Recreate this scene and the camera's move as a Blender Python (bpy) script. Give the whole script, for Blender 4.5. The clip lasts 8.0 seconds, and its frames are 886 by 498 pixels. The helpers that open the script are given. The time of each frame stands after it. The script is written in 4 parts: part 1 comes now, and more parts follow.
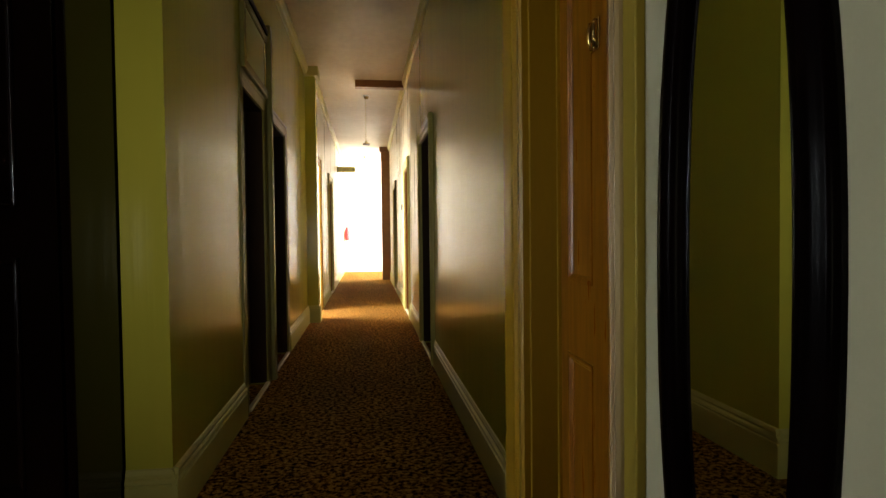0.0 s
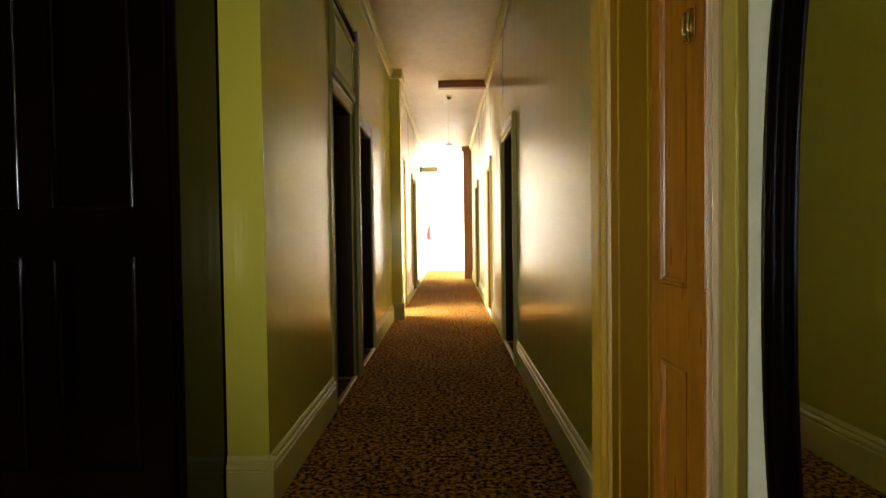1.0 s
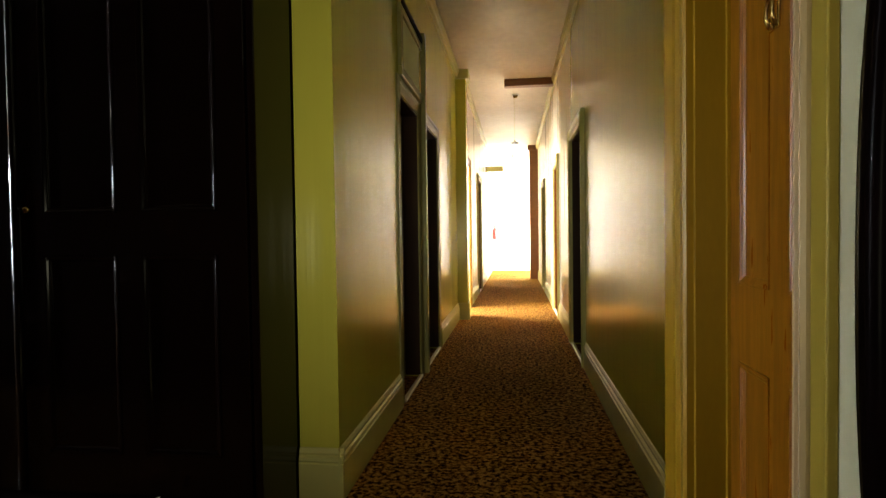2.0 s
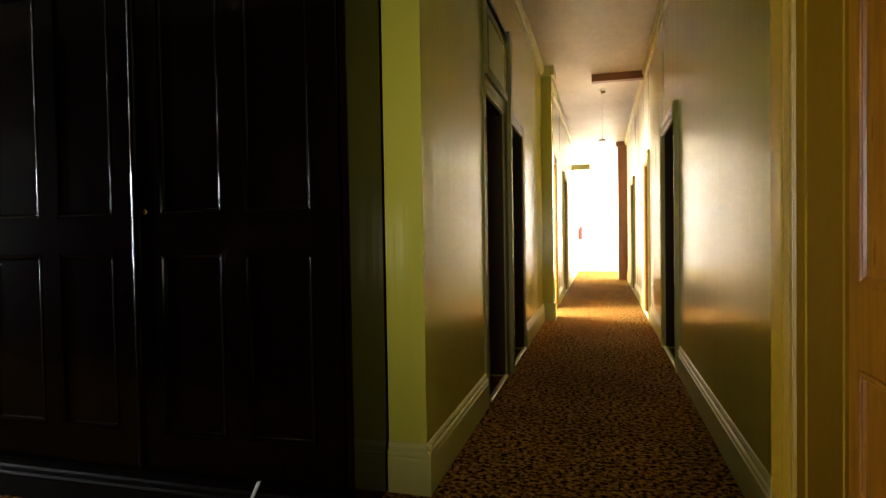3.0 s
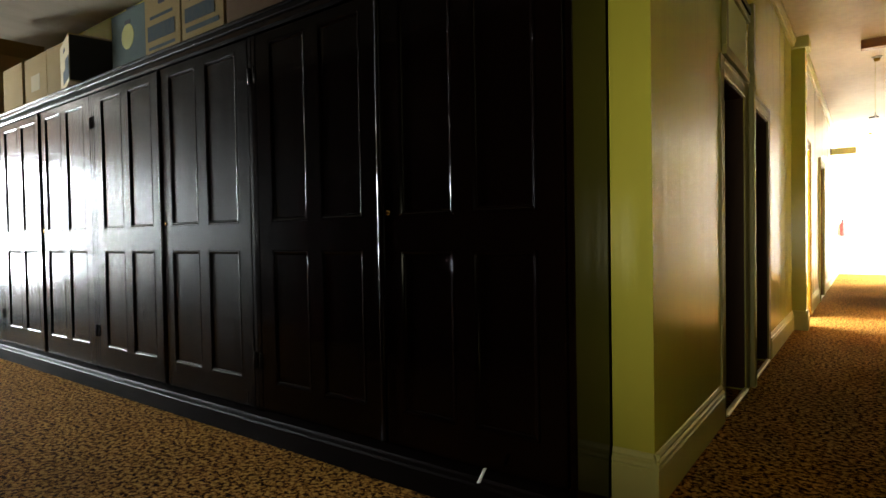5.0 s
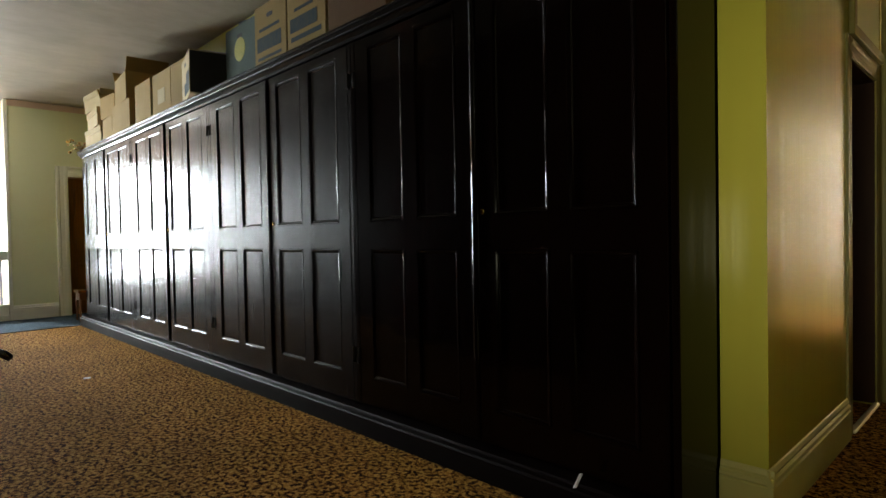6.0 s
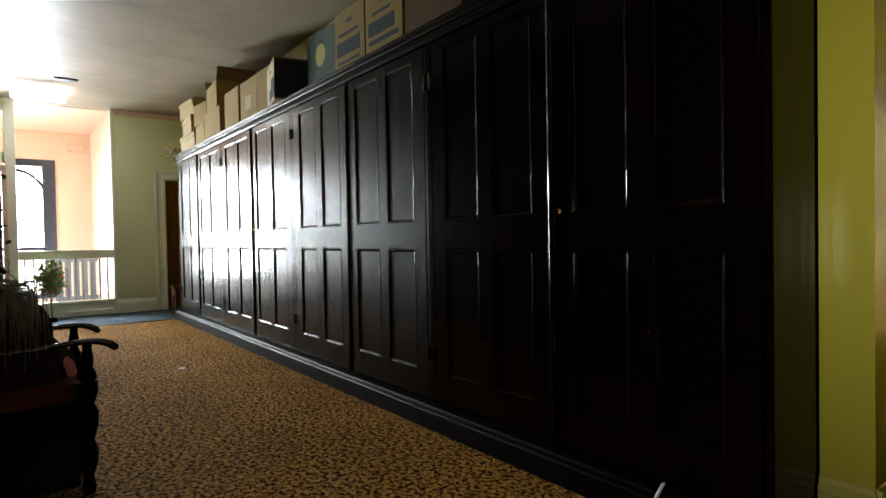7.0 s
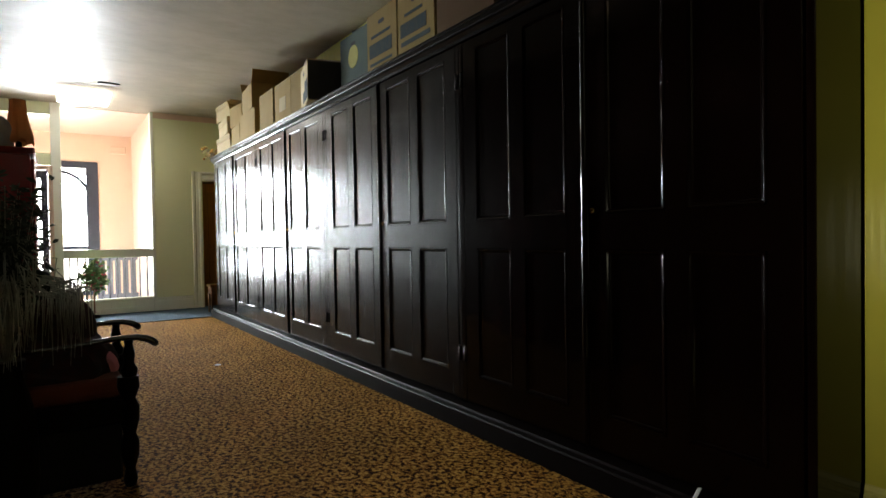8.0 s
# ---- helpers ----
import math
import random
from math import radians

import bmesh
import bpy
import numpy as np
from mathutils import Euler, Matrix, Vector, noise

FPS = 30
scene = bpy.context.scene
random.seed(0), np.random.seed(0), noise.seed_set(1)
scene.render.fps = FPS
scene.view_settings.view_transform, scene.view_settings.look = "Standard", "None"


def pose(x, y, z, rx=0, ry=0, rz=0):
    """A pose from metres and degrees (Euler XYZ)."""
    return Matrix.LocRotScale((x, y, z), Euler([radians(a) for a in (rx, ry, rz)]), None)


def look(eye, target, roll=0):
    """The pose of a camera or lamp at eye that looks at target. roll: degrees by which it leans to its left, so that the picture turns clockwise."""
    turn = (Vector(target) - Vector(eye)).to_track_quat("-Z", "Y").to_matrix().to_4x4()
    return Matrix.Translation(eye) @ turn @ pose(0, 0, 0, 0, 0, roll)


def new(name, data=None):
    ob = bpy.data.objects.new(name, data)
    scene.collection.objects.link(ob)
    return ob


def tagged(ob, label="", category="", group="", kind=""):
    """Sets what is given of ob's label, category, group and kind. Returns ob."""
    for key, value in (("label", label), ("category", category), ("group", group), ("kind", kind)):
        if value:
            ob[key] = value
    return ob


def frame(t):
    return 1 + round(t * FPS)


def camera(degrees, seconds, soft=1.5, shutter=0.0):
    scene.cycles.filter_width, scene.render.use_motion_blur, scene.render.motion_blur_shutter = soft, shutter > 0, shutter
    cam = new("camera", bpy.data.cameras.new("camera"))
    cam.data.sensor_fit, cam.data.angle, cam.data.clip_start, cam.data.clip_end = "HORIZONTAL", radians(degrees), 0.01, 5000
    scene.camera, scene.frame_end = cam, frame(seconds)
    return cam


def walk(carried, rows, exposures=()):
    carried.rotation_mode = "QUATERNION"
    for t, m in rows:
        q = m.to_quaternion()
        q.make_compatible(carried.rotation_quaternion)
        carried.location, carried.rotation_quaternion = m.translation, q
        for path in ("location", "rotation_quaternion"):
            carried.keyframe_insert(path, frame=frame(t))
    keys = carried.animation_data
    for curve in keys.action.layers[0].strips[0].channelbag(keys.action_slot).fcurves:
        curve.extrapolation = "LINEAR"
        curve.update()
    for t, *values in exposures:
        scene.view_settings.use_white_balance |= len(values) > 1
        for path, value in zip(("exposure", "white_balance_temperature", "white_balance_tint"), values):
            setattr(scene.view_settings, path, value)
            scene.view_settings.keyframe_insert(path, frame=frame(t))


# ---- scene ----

# ================= camera and walk =================
cam = camera(75.0, 8.0)
PATH = [
    (0.0, 0.0, 0.0, 1.102, -7.43, -1.53, 0.65), (0.5, -0.006, -0.003, 1.104, -3.4, -1.55, 0.72),
    (1.0, -0.012, -0.004, 1.105, 0.63, -1.53, 0.74), (1.5, -0.015, -0.005, 1.105, 3.74, -1.52, 0.71),
    (3.0, -0.031, -0.009, 1.097, 15.36, -1.33, 0.95), (3.5, -0.043, -0.011, 1.098, 20.2, -1.29, 0.96),
    (4.0, -0.053, -0.015, 1.094, 25.61, -1.2, 1.0), (4.5, -0.056, -0.024, 1.099, 31.2, -1.23, 0.98),
    (6.0, -0.069, -0.031, 1.106, 45.62, -1.25, 1.06), (6.5, -0.072, -0.034, 1.103, 49.49, -1.17, 1.02),
    (7.0, -0.077, -0.036, 1.105, 52.89, -1.15, 1.02), (7.5, -0.08, -0.041, 1.102, 54.62, -1.08, 0.95),
    (8.0, -0.08, -0.042, 1.103, 55.89, -1.09, 0.92)]
walk(cam, [(t, pose(x, y, z, 90 + p, r, w)) for t, x, y, z, w, p, r in PATH],
     exposures=[(0.0, -1.05), (0.3, -0.42), (0.6, -0.22), (8.0, -0.22)])

# ================= world and light =================
world = bpy.data.worlds.new("world")
world.use_nodes = True
scene.world = world
sky = world.node_tree.nodes.new("ShaderNodeTexSky")
sky.sky_type, sky.sun_disc = "NISHITA", False
sky.sun_elevation, sky.sun_rotation = radians(39), radians(75)
bg = world.node_tree.nodes["Background"]
bg.inputs["Strength"].default_value = 0.1
world.node_tree.links.new(sky.outputs["Color"], bg.inputs["Color"])


def area(name, eye, target, w, h, watts, color=(1, 1, 1)):
    data = bpy.data.lights.new(name, "AREA")
    data.shape, data.size, data.size_y, data.energy, data.color = "RECTANGLE", w, h, watts, color
    ob = new(name, data)
    ob.matrix_world = look(eye, target)
    return ob


sun_data = bpy.data.lights.new("sun", "SUN")
sun_data.energy, sun_data.angle, sun_data.color = 2.5, radians(0.5), (1, 0.94, 0.85)
sun = new("sun", sun_data)
sun.matrix_world = look((20, 21, 17), (0, 15.5, 0))

# daylight in the window openings, and an added fill from the south
area("window_light_lobby", (2.55, 15.8, 1.7), (0, 15.8, 1.5), 2.3, 2.4, 1120, (0.94, 0.97, 1.0))
area("window_light_stairs", (-11.75, -1.72, 1.0), (-11.75, 1.0, 1.1), 1.9, 1.3, 150, (0.95, 0.98, 1.0))
arch = area("window_light_arch", (-13.14, 0.05, 1.5), (-6.0, 0.5, 0.3), 1.1, 2.0, 440, (0.9, 0.98, 1.0))
arch.data.spread = radians(80)
area("window_light_room", (-2.36, 8.2, 1.5), (0.0, 8.25, 1.2), 1.4, 1.6, 800, (1, 0.95, 0.88))
# Added fill behind the camera to brighten the pier; no known source
south = area("pier_fill_light", (-0.38, -0.8, 1.05), (-0.4, 2.0, 1.4), 1.2, 0.6, 4.8, (1, 0.96, 0.66))
south.data.spread = radians(62)


# ================= materials =================
def material(name, color, rough=0.5, dark=None, grain=8.0, stretch=(1, 1, 1), bump=0.1, fine=120.0, metal=0.0,
             coat=0.0, amount=0.6, bump_distance=0.002, rough_var=0.08, piece=0.0, spec=0.5, detail=5):
    m = bpy.data.materials.new(name)
    m.use_nodes = True
    nt, b = m.node_tree, m.node_tree.nodes["Principled BSDF"]
    N, Lk = nt.nodes.new, nt.links.new
    dark = dark or tuple(c * 0.72 for c in color)
    tc, mp = N("ShaderNodeTexCoord"), N("ShaderNodeMapping")
    mp.inputs["Scale"].default_value = stretch
    Lk(tc.outputs["Object"], mp.inputs["Vector"])
    big, small = N("ShaderNodeTexNoise"), N("ShaderNodeTexNoise")
    big.inputs["Scale"].default_value, big.inputs["Detail"].default_value = grain, detail
    small.inputs["Scale"].default_value, small.inputs["Detail"].default_value = fine, min(3, detail)
    Lk(mp.outputs["Vector"], big.inputs["Vector"])
    Lk(mp.outputs["Vector"], small.inputs["Vector"])
    add = N("ShaderNodeMath")
    add.operation = "MULTIPLY_ADD"
    Lk(small.outputs["Fac"], add.inputs[0])
    add.inputs[1].default_value = 0.35
    Lk(big.outputs["Fac"], add.inputs[2])
    ramp = N("ShaderNodeMapRange")
    ramp.inputs["From Min"].default_value, ramp.inputs["From Max"].default_value = 0.45, 0.95
    ramp.inputs["To Max"].default_value = amount
    Lk(add.outputs[0], ramp.inputs["Value"])
    mix = N("ShaderNodeMix")
    mix.data_type = "RGBA"
    mix.inputs["A"].default_value, mix.inputs["B"].default_value = (*color, 1), (*dark, 1)
    Lk(ramp.outputs["Result"], mix.inputs["Factor"])
    out = mix.outputs["Result"]
    if piece:
        info, hsv, mr = N("ShaderNodeObjectInfo"), N("ShaderNodeHueSaturation"), N("ShaderNodeMapRange")
        mr.inputs["To Min"].default_value, mr.inputs["To Max"].default_value = 1 - piece, 1 + piece
        Lk(info.outputs["Random"], mr.inputs["Value"])
        Lk(mr.outputs["Result"], hsv.inputs["Value"])
        Lk(out, hsv.inputs["Color"])
        out = hsv.outputs["Color"]
    Lk(out, b.inputs["Base Color"])
    rr = N("ShaderNodeMapRange")
    rr.inputs["To Min"].default_value, rr.inputs["To Max"].default_value = max(0.02, rough - rough_var), rough + rough_var
    Lk(big.outputs["Fac"], rr.inputs["Value"])
    Lk(rr.outputs["Result"], b.inputs["Roughness"])
    b.inputs["Metallic"].default_value = metal
    b.inputs["Coat Weight"].default_value = coat
    b.inputs["Coat Roughness"].default_value = 0.15
    b.inputs["Specular IOR Level"].default_value = spec
    if bump:
        bp = N("ShaderNodeBump")
        bp.inputs["Strength"].default_value, bp.inputs["Distance"].default_value = bump, bump_distance
        Lk(add.outputs[0], bp.inputs["Height"])
        Lk(bp.outputs["Normal"], b.inputs["Normal"])
    return m


def carpet_material(name, colors, cell, bump=0.6):
    """Mottled tufted carpet: flecks of a few yarn colours, slightly wider than long."""
    m = bpy.data.materials.new(name)
    m.use_nodes = True
    nt, b = m.node_tree, m.node_tree.nodes["Principled BSDF"]
    N, Lk = nt.nodes.new, nt.links.new
    tc, mp = N("ShaderNodeTexCoord"), N("ShaderNodeMapping")
    mp.inputs["Scale"].default_value = (1.0, 1.1, 1)
    Lk(tc.outputs["Object"], mp.inputs["Vector"])
    warp = N("ShaderNodeTexNoise")
    warp.inputs["Scale"].default_value = cell * 1.5
    Lk(mp.outputs["Vector"], warp.inputs["Vector"])
    va = N("ShaderNodeVectorMath")
    va.operation = "MULTIPLY_ADD"
    va.inputs[1].default_value = (0.045, 0.045, 0)
    Lk(warp.outputs["Color"], va.inputs[0])
    Lk(mp.outputs["Vector"], va.inputs[2])
    n1, n2, tuft = N("ShaderNodeTexNoise"), N("ShaderNodeTexNoise"), N("ShaderNodeTexVoronoi")
    n1.inputs["Scale"].default_value, n1.inputs["Detail"].default_value = cell, 3
    n2.inputs["Scale"].default_value, n2.inputs["Detail"].default_value = 1.3, 3
    tuft.inputs["Scale"].default_value = 110
    Lk(va.outputs[0], n1.inputs["Vector"])
    Lk(tc.outputs["Object"], n2.inputs["Vector"])
    Lk(tc.outputs["Object"], tuft.inputs["Vector"])
    ramp = N("ShaderNodeValToRGB")
    e = ramp.color_ramp.elements
    e[0].position, e[0].color = colors[0][0], (*colors[0][1], 1)
    e[1].position, e[1].color = colors[-1][0], (*colors[-1][1], 1)
    for pos, c in colors[1:-1]:
        x = e.new(pos)
        x.color = (*c, 1)
    Lk(n1.outputs["Fac"], ramp.inputs["Fac"])
    mr = N("ShaderNodeMapRange")
    mr.inputs["From Min"].default_value, mr.inputs["From Max"].default_value = 0.3, 0.75
    mr.inputs["To Min"].default_value, mr.inputs["To Max"].default_value = 0.8, 1.15
    Lk(n2.outputs["Fac"], mr.inputs["Value"])
    hsv = N("ShaderNodeHueSaturation")
    Lk(ramp.outputs["Color"], hsv.inputs["Color"])
    Lk(mr.outputs["Result"], hsv.inputs["Value"])
    Lk(hsv.outputs["Color"], b.inputs["Base Color"])
    b.inputs["Roughness"].default_value = 0.95
    b.inputs["Specular IOR Level"].default_value = 0.02
    bp = N("ShaderNodeBump")
    bp.inputs["Strength"].default_value, bp.inputs["Distance"].default_value = bump, 0.006
    Lk(tuft.outputs["Distance"], bp.inputs["Height"])
    Lk(bp.outputs["Normal"], b.inputs["Normal"])
    return m


def glow(name, color, strength):
    m = bpy.data.materials.new(name)
    m.use_nodes = True
    b = m.node_tree.nodes["Principled BSDF"]
    b.inputs["Base Color"].default_value = (*color, 1)
    b.inputs["Emission Color"].default_value = (*color, 1)
    b.inputs["Emission Strength"].default_value = strength
    return m


def glass_material(name, color=(1, 1, 1), rough=0.0):
    m = bpy.data.materials.new(name)
    m.use_nodes = True
    b = m.node_tree.nodes["Principled BSDF"]
    b.inputs["Base Color"].default_value = (*color, 1)
    b.inputs["Transmission Weight"].default_value = 1
    b.inputs["Roughness"].default_value = rough
    b.inputs["IOR"].default_value = 1.1
    return m


def mirror_material(name):
    m = bpy.data.materials.new(name)
    m.use_nodes = True
    b = m.node_tree.nodes["Principled BSDF"]
    b.inputs["Base Color"].default_value = (0.82, 0.85, 0.83, 1)
    b.inputs["Metallic"].default_value, b.inputs["Roughness"].default_value = 1, 0.015
    return m


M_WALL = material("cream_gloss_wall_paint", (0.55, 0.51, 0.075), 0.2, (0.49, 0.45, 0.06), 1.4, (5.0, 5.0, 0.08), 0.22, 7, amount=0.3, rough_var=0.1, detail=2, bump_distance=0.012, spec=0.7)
# Far corridor walls: wall paint made paler, brightness of the lit end in colour
M_WALL_FAR = material("paler_far_wall_paint", (0.7, 0.63, 0.46), 0.3, (0.64, 0.57, 0.4), 1.4, (2.4, 2.4, 0.12), 0.0, 4, amount=0.3, rough_var=0.1, detail=1)
M_TRIM_OLIVE = material("olive_trim_paint", (0.3, 0.26, 0.09), 0.4, (0.25, 0.21, 0.07), 6, bump=0.0)
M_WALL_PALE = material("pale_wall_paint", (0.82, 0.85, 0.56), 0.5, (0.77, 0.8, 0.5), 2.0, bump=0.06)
# Near wall: pale paint darkened in colour where the daylight falls too strong
M_WALL_NEAR = material("darkened_pale_wall_paint", (0.45, 0.42, 0.27), 0.5, (0.4, 0.37, 0.23), 2.0, bump=0.06)
M_WHITE_WALL = material("white_lobby_paint", (0.8, 0.78, 0.7), 0.4, (0.72, 0.7, 0.62), 1.5, bump=0.05)
M_PEACH = material("peach_wall_paint", (0.76, 0.56, 0.43), 0.6, (0.7, 0.5, 0.37), 1.4, bump=0.08)
M_CEIL = material("aged_white_ceiling_paint", (0.64, 0.56, 0.45), 0.45, (0.42, 0.34, 0.25), 1.1, (1, 0.6, 1), 0.3, 14, bump_distance=0.008, amount=0.9, rough_var=0.14, spec=0.3)
# Hall copy of the ceiling paint, darkened in colour against the window's glare
M_CEIL_HALL = material("stained_dimmed_ceiling_paint", (0.53, 0.47, 0.37), 0.45, (0.34, 0.29, 0.21), 1.1, (1, 0.6, 1), 0.5, 7, bump_distance=0.02, amount=0.9, rough_var=0.14, spec=0.07)
M_TRIM = material("cream_gloss_trim_paint", (0.58, 0.53, 0.18), 0.4, (0.53, 0.48, 0.15), 6, bump=0.0)
M_TRIM_WHITE = material("off_white_trim_paint", (0.86, 0.87, 0.76), 0.3, (0.8, 0.81, 0.68), 6, bump=0.05)
M_TRIM_TAN = material("tan_painted_frame", (0.26, 0.143, 0.005), 0.4, (0.19, 0.1, 0.003), 5, (1, 1, 0.2), 0.06, spec=0.2)
M_TRIM_PINK = material("pinkish_cream_trim_paint", (0.44, 0.32, 0.16), 0.4, (0.44, 0.32, 0.17), 5, (1, 1, 0.2), 0.05)
M_TRIM_OCHRE = material("ochre_trim_paint", (0.27, 0.19, 0.02), 0.45, (0.22, 0.15, 0.015), 5, (1, 1, 0.2), 0.06, spec=0.3)
M_BLACKFRAME = material("black_lacquered_frame", (0.0015, 0.001, 0.001), 0.22, (0.004, 0.001, 0.0008), 6, bump=0.02, spec=0.012, rough_var=0.05)
M_PINE = material("orange_varnished_pine", (0.25, 0.09, 0.003), 0.3, (0.1, 0.032, 0.0015), 7, (6, 6, 0.5), 0.08, 40, coat=0.12, spec=0.3, amount=0.85)
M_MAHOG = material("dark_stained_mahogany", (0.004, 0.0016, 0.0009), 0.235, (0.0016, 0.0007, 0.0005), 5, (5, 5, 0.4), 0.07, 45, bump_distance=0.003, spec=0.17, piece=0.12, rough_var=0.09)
# Near unit: darker, glossier copy of the mahogany, standing in for shade
M_MAHOG_NEAR = material("darker_near_mahogany", (0.003, 0.0011, 0.0007), 0.13, (0.0014, 0.0006, 0.0004), 5, (5, 5, 0.4), 0.04, 45, bump_distance=0.002, spec=0.16, piece=0.12, rough_var=0.03)
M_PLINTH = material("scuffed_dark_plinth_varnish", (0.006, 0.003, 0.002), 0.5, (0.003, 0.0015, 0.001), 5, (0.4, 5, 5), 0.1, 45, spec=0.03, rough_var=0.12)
M_DARKDOOR = material("dark_brown_door_varnish", (0.05, 0.019, 0.009), 0.5, (0.025, 0.009, 0.005), 5, (5, 5, 0.4), 0.05, 45, spec=0.2)
M_BROWN = material("brown_stained_timber", (0.24, 0.1, 0.035), 0.4, (0.14, 0.055, 0.018), 6, (1, 6, 6), 0.1)
M_BLACKWOOD = material("black_lacquered_wood", (0.004, 0.0025, 0.002), 0.4, (0.003, 0.002, 0.0015), 6, bump=0.05, spec=0.06)
M_EBONY = material("polished_ebony", (0.006, 0.004, 0.003), 0.16, (0.003, 0.002, 0.0015), 6, bump=0.02, spec=1.0)
M_BRASS = material("polished_brass", (0.75, 0.52, 0.16), 0.22, (0.5, 0.32, 0.08), 20, metal=1.0, bump=0.05)
M_IRON = material("dark_iron_hinge", (0.03, 0.028, 0.026), 0.45, bump=0.1, metal=0.8)
# Threshold strips: near-white colour in place of metal catching the far light
M_STRIP_GLINT = material("pale_glint_strip", (0.86, 0.78, 0.58), 0.3, (0.76, 0.66, 0.45), 20)
M_CHINA = material("white_china", (0.8, 0.8, 0.76), 0.2, bump=0)
M_CARD = material("brown_cardboard", (0.36, 0.25, 0.085), 0.8, (0.27, 0.18, 0.055), 3, bump=0.08, fine=60, piece=0.14, spec=0.12)
M_CARD_DARK = material("dark_brown_cardboard", (0.13, 0.065, 0.02), 0.8, (0.09, 0.045, 0.014), 3, bump=0.08, fine=60, spec=0.12)
M_CARD_PALE = material("pale_buff_card", (0.5, 0.41, 0.22), 0.75, (0.4, 0.32, 0.16), 3, bump=0.06, piece=0.1, spec=0.12)
M_CARD_BLUE = material("blue_grey_printed_card", (0.1, 0.14, 0.11), 0.75, (0.05, 0.075, 0.065), 4, bump=0.05, spec=0.12)
M_INK_BLUE = material("slate_blue_print", (0.045, 0.065, 0.075), 0.85, (0.1, 0.1, 0.07), 25, bump=0, spec=0.1)
M_INK_YELLOW = material("yellow_print", (0.5, 0.48, 0.08), 0.7, bump=0)
M_BLACK = material("black_card", (0.01, 0.01, 0.012), 0.6, bump=0)
M_CARPET = carpet_material("rust_brown_fleck_carpet", [(0.33, (0.009, 0.003, 0.0012)), (0.44, (0.06, 0.021, 0.005)), (0.52, (0.36, 0.165, 0.03)), (0.62, (0.62, 0.34, 0.08)), (0.73, (0.26, 0.115, 0.024))], 42)
M_CARPET_BLUE = carpet_material("blue_grey_landing_carpet", [(0.3, (0.03, 0.045, 0.06)), (0.5, (0.07, 0.1, 0.13)), (0.7, (0.1, 0.13, 0.16))], 40, 0.4)
M_GREYFRAME = material("dark_grey_window_frame", (0.028, 0.032, 0.05), 0.45, (0.018, 0.02, 0.034), 8, bump=0.04)
M_SLATE_SLAT = material("grey_painted_slat", (0.16, 0.16, 0.2), 0.5, bump=0.05)
M_RED = material("dark_red_lacquer", (0.3, 0.012, 0.02), 0.4, (0.2, 0.008, 0.014), 5, bump=0.05)
M_TERRACOTTA = material("terracotta_lampshade", (0.5, 0.26, 0.12), 0.8, (0.4, 0.19, 0.08), 8, bump=0.2)
shade_nt = M_TERRACOTTA.node_tree
shade_mix, shade_glow = shade_nt.nodes.new("ShaderNodeMixShader"), shade_nt.nodes.new("ShaderNodeBsdfTranslucent")
shade_glow.inputs["Color"].default_value = (0.8, 0.42, 0.18, 1)
shade_mix.inputs["Fac"].default_value = 0.35
shade_nt.links.new(shade_nt.nodes["Principled BSDF"].outputs[0], shade_mix.inputs[1])
shade_nt.links.new(shade_glow.outputs[0], shade_mix.inputs[2])
shade_nt.links.new(shade_mix.outputs[0], shade_nt.nodes["Material Output"].inputs["Surface"])
M_GREYCLOTH = material("grey_cloth", (0.4, 0.4, 0.4), 0.9, bump=0.3)
M_LEAF = material("green_silk_leaf", (0.2, 0.3, 0.1), 0.55, (0.09, 0.17, 0.05), 20, bump=0.05, piece=0.3)
M_LEAF_DARK = material("dark_dried_leaf", (0.035, 0.06, 0.035), 0.5, (0.016, 0.028, 0.014), 20, bump=0.05)
M_STRAW = material("dried_grey_reed", (0.44, 0.45, 0.38), 0.6, (0.1, 0.11, 0.08), 20, bump=0.05)
M_ROSE = material("pink_silk_rose", (0.6, 0.1, 0.12), 0.7, (0.5, 0.24, 0.18), 20, bump=0.05)
M_RUST_SEAT = material("rust_red_upholstery", (0.13, 0.024, 0.008), 0.9, (0.07, 0.012, 0.005), 12, bump=0.25)
M_SEAT_SHADE = material("black_seat_shade", (0.006, 0.005, 0.006), 0.95, bump=0.2)
M_TARTAN = material("dark_tartan_wool", (0.008, 0.016, 0.017), 0.95, (0.06, 0.006, 0.005), 7, (1, 3, 3), 0.5, 200, amount=1.0)
M_PINK = material("pink_tissue", (0.88, 0.3, 0.4), 0.8, bump=0.1)
M_RED_SHINY = material("red_enamel", (0.6, 0.02, 0.02), 0.3, bump=0)
M_WHITE_PAPER = material("white_paper", (0.82, 0.82, 0.76), 0.7, bump=0)
M_GLASS = glass_material("clear_glass")
M_MIRROR = mirror_material("silvered_mirror")
M_SKY = glow("bright_sky", (1, 0.99, 0.96), 5.0)
M_LAMP = glow("lamp_diffuser", (1, 0.97, 0.9), 11.0)


# ================= building helpers =================
ORIGIN = {}


def bx(bm, x0, x1, y0, y1, z0, z1, b=0.0, seg=1):
    """A box, its edges rounded by b."""
    got = bmesh.ops.create_cube(bm, size=1, matrix=Matrix.LocRotScale(((x0 + x1) / 2, (y0 + y1) / 2, (z0 + z1) / 2), None, (abs(x1 - x0), abs(y1 - y0), abs(z1 - z0))))
    if b:
        edges = list({e for v in got["verts"] for e in v.link_edges})
        bmesh.ops.bevel(bm, geom=edges, offset=b, segments=seg, affect="EDGES", profile=0.5)
    return bm


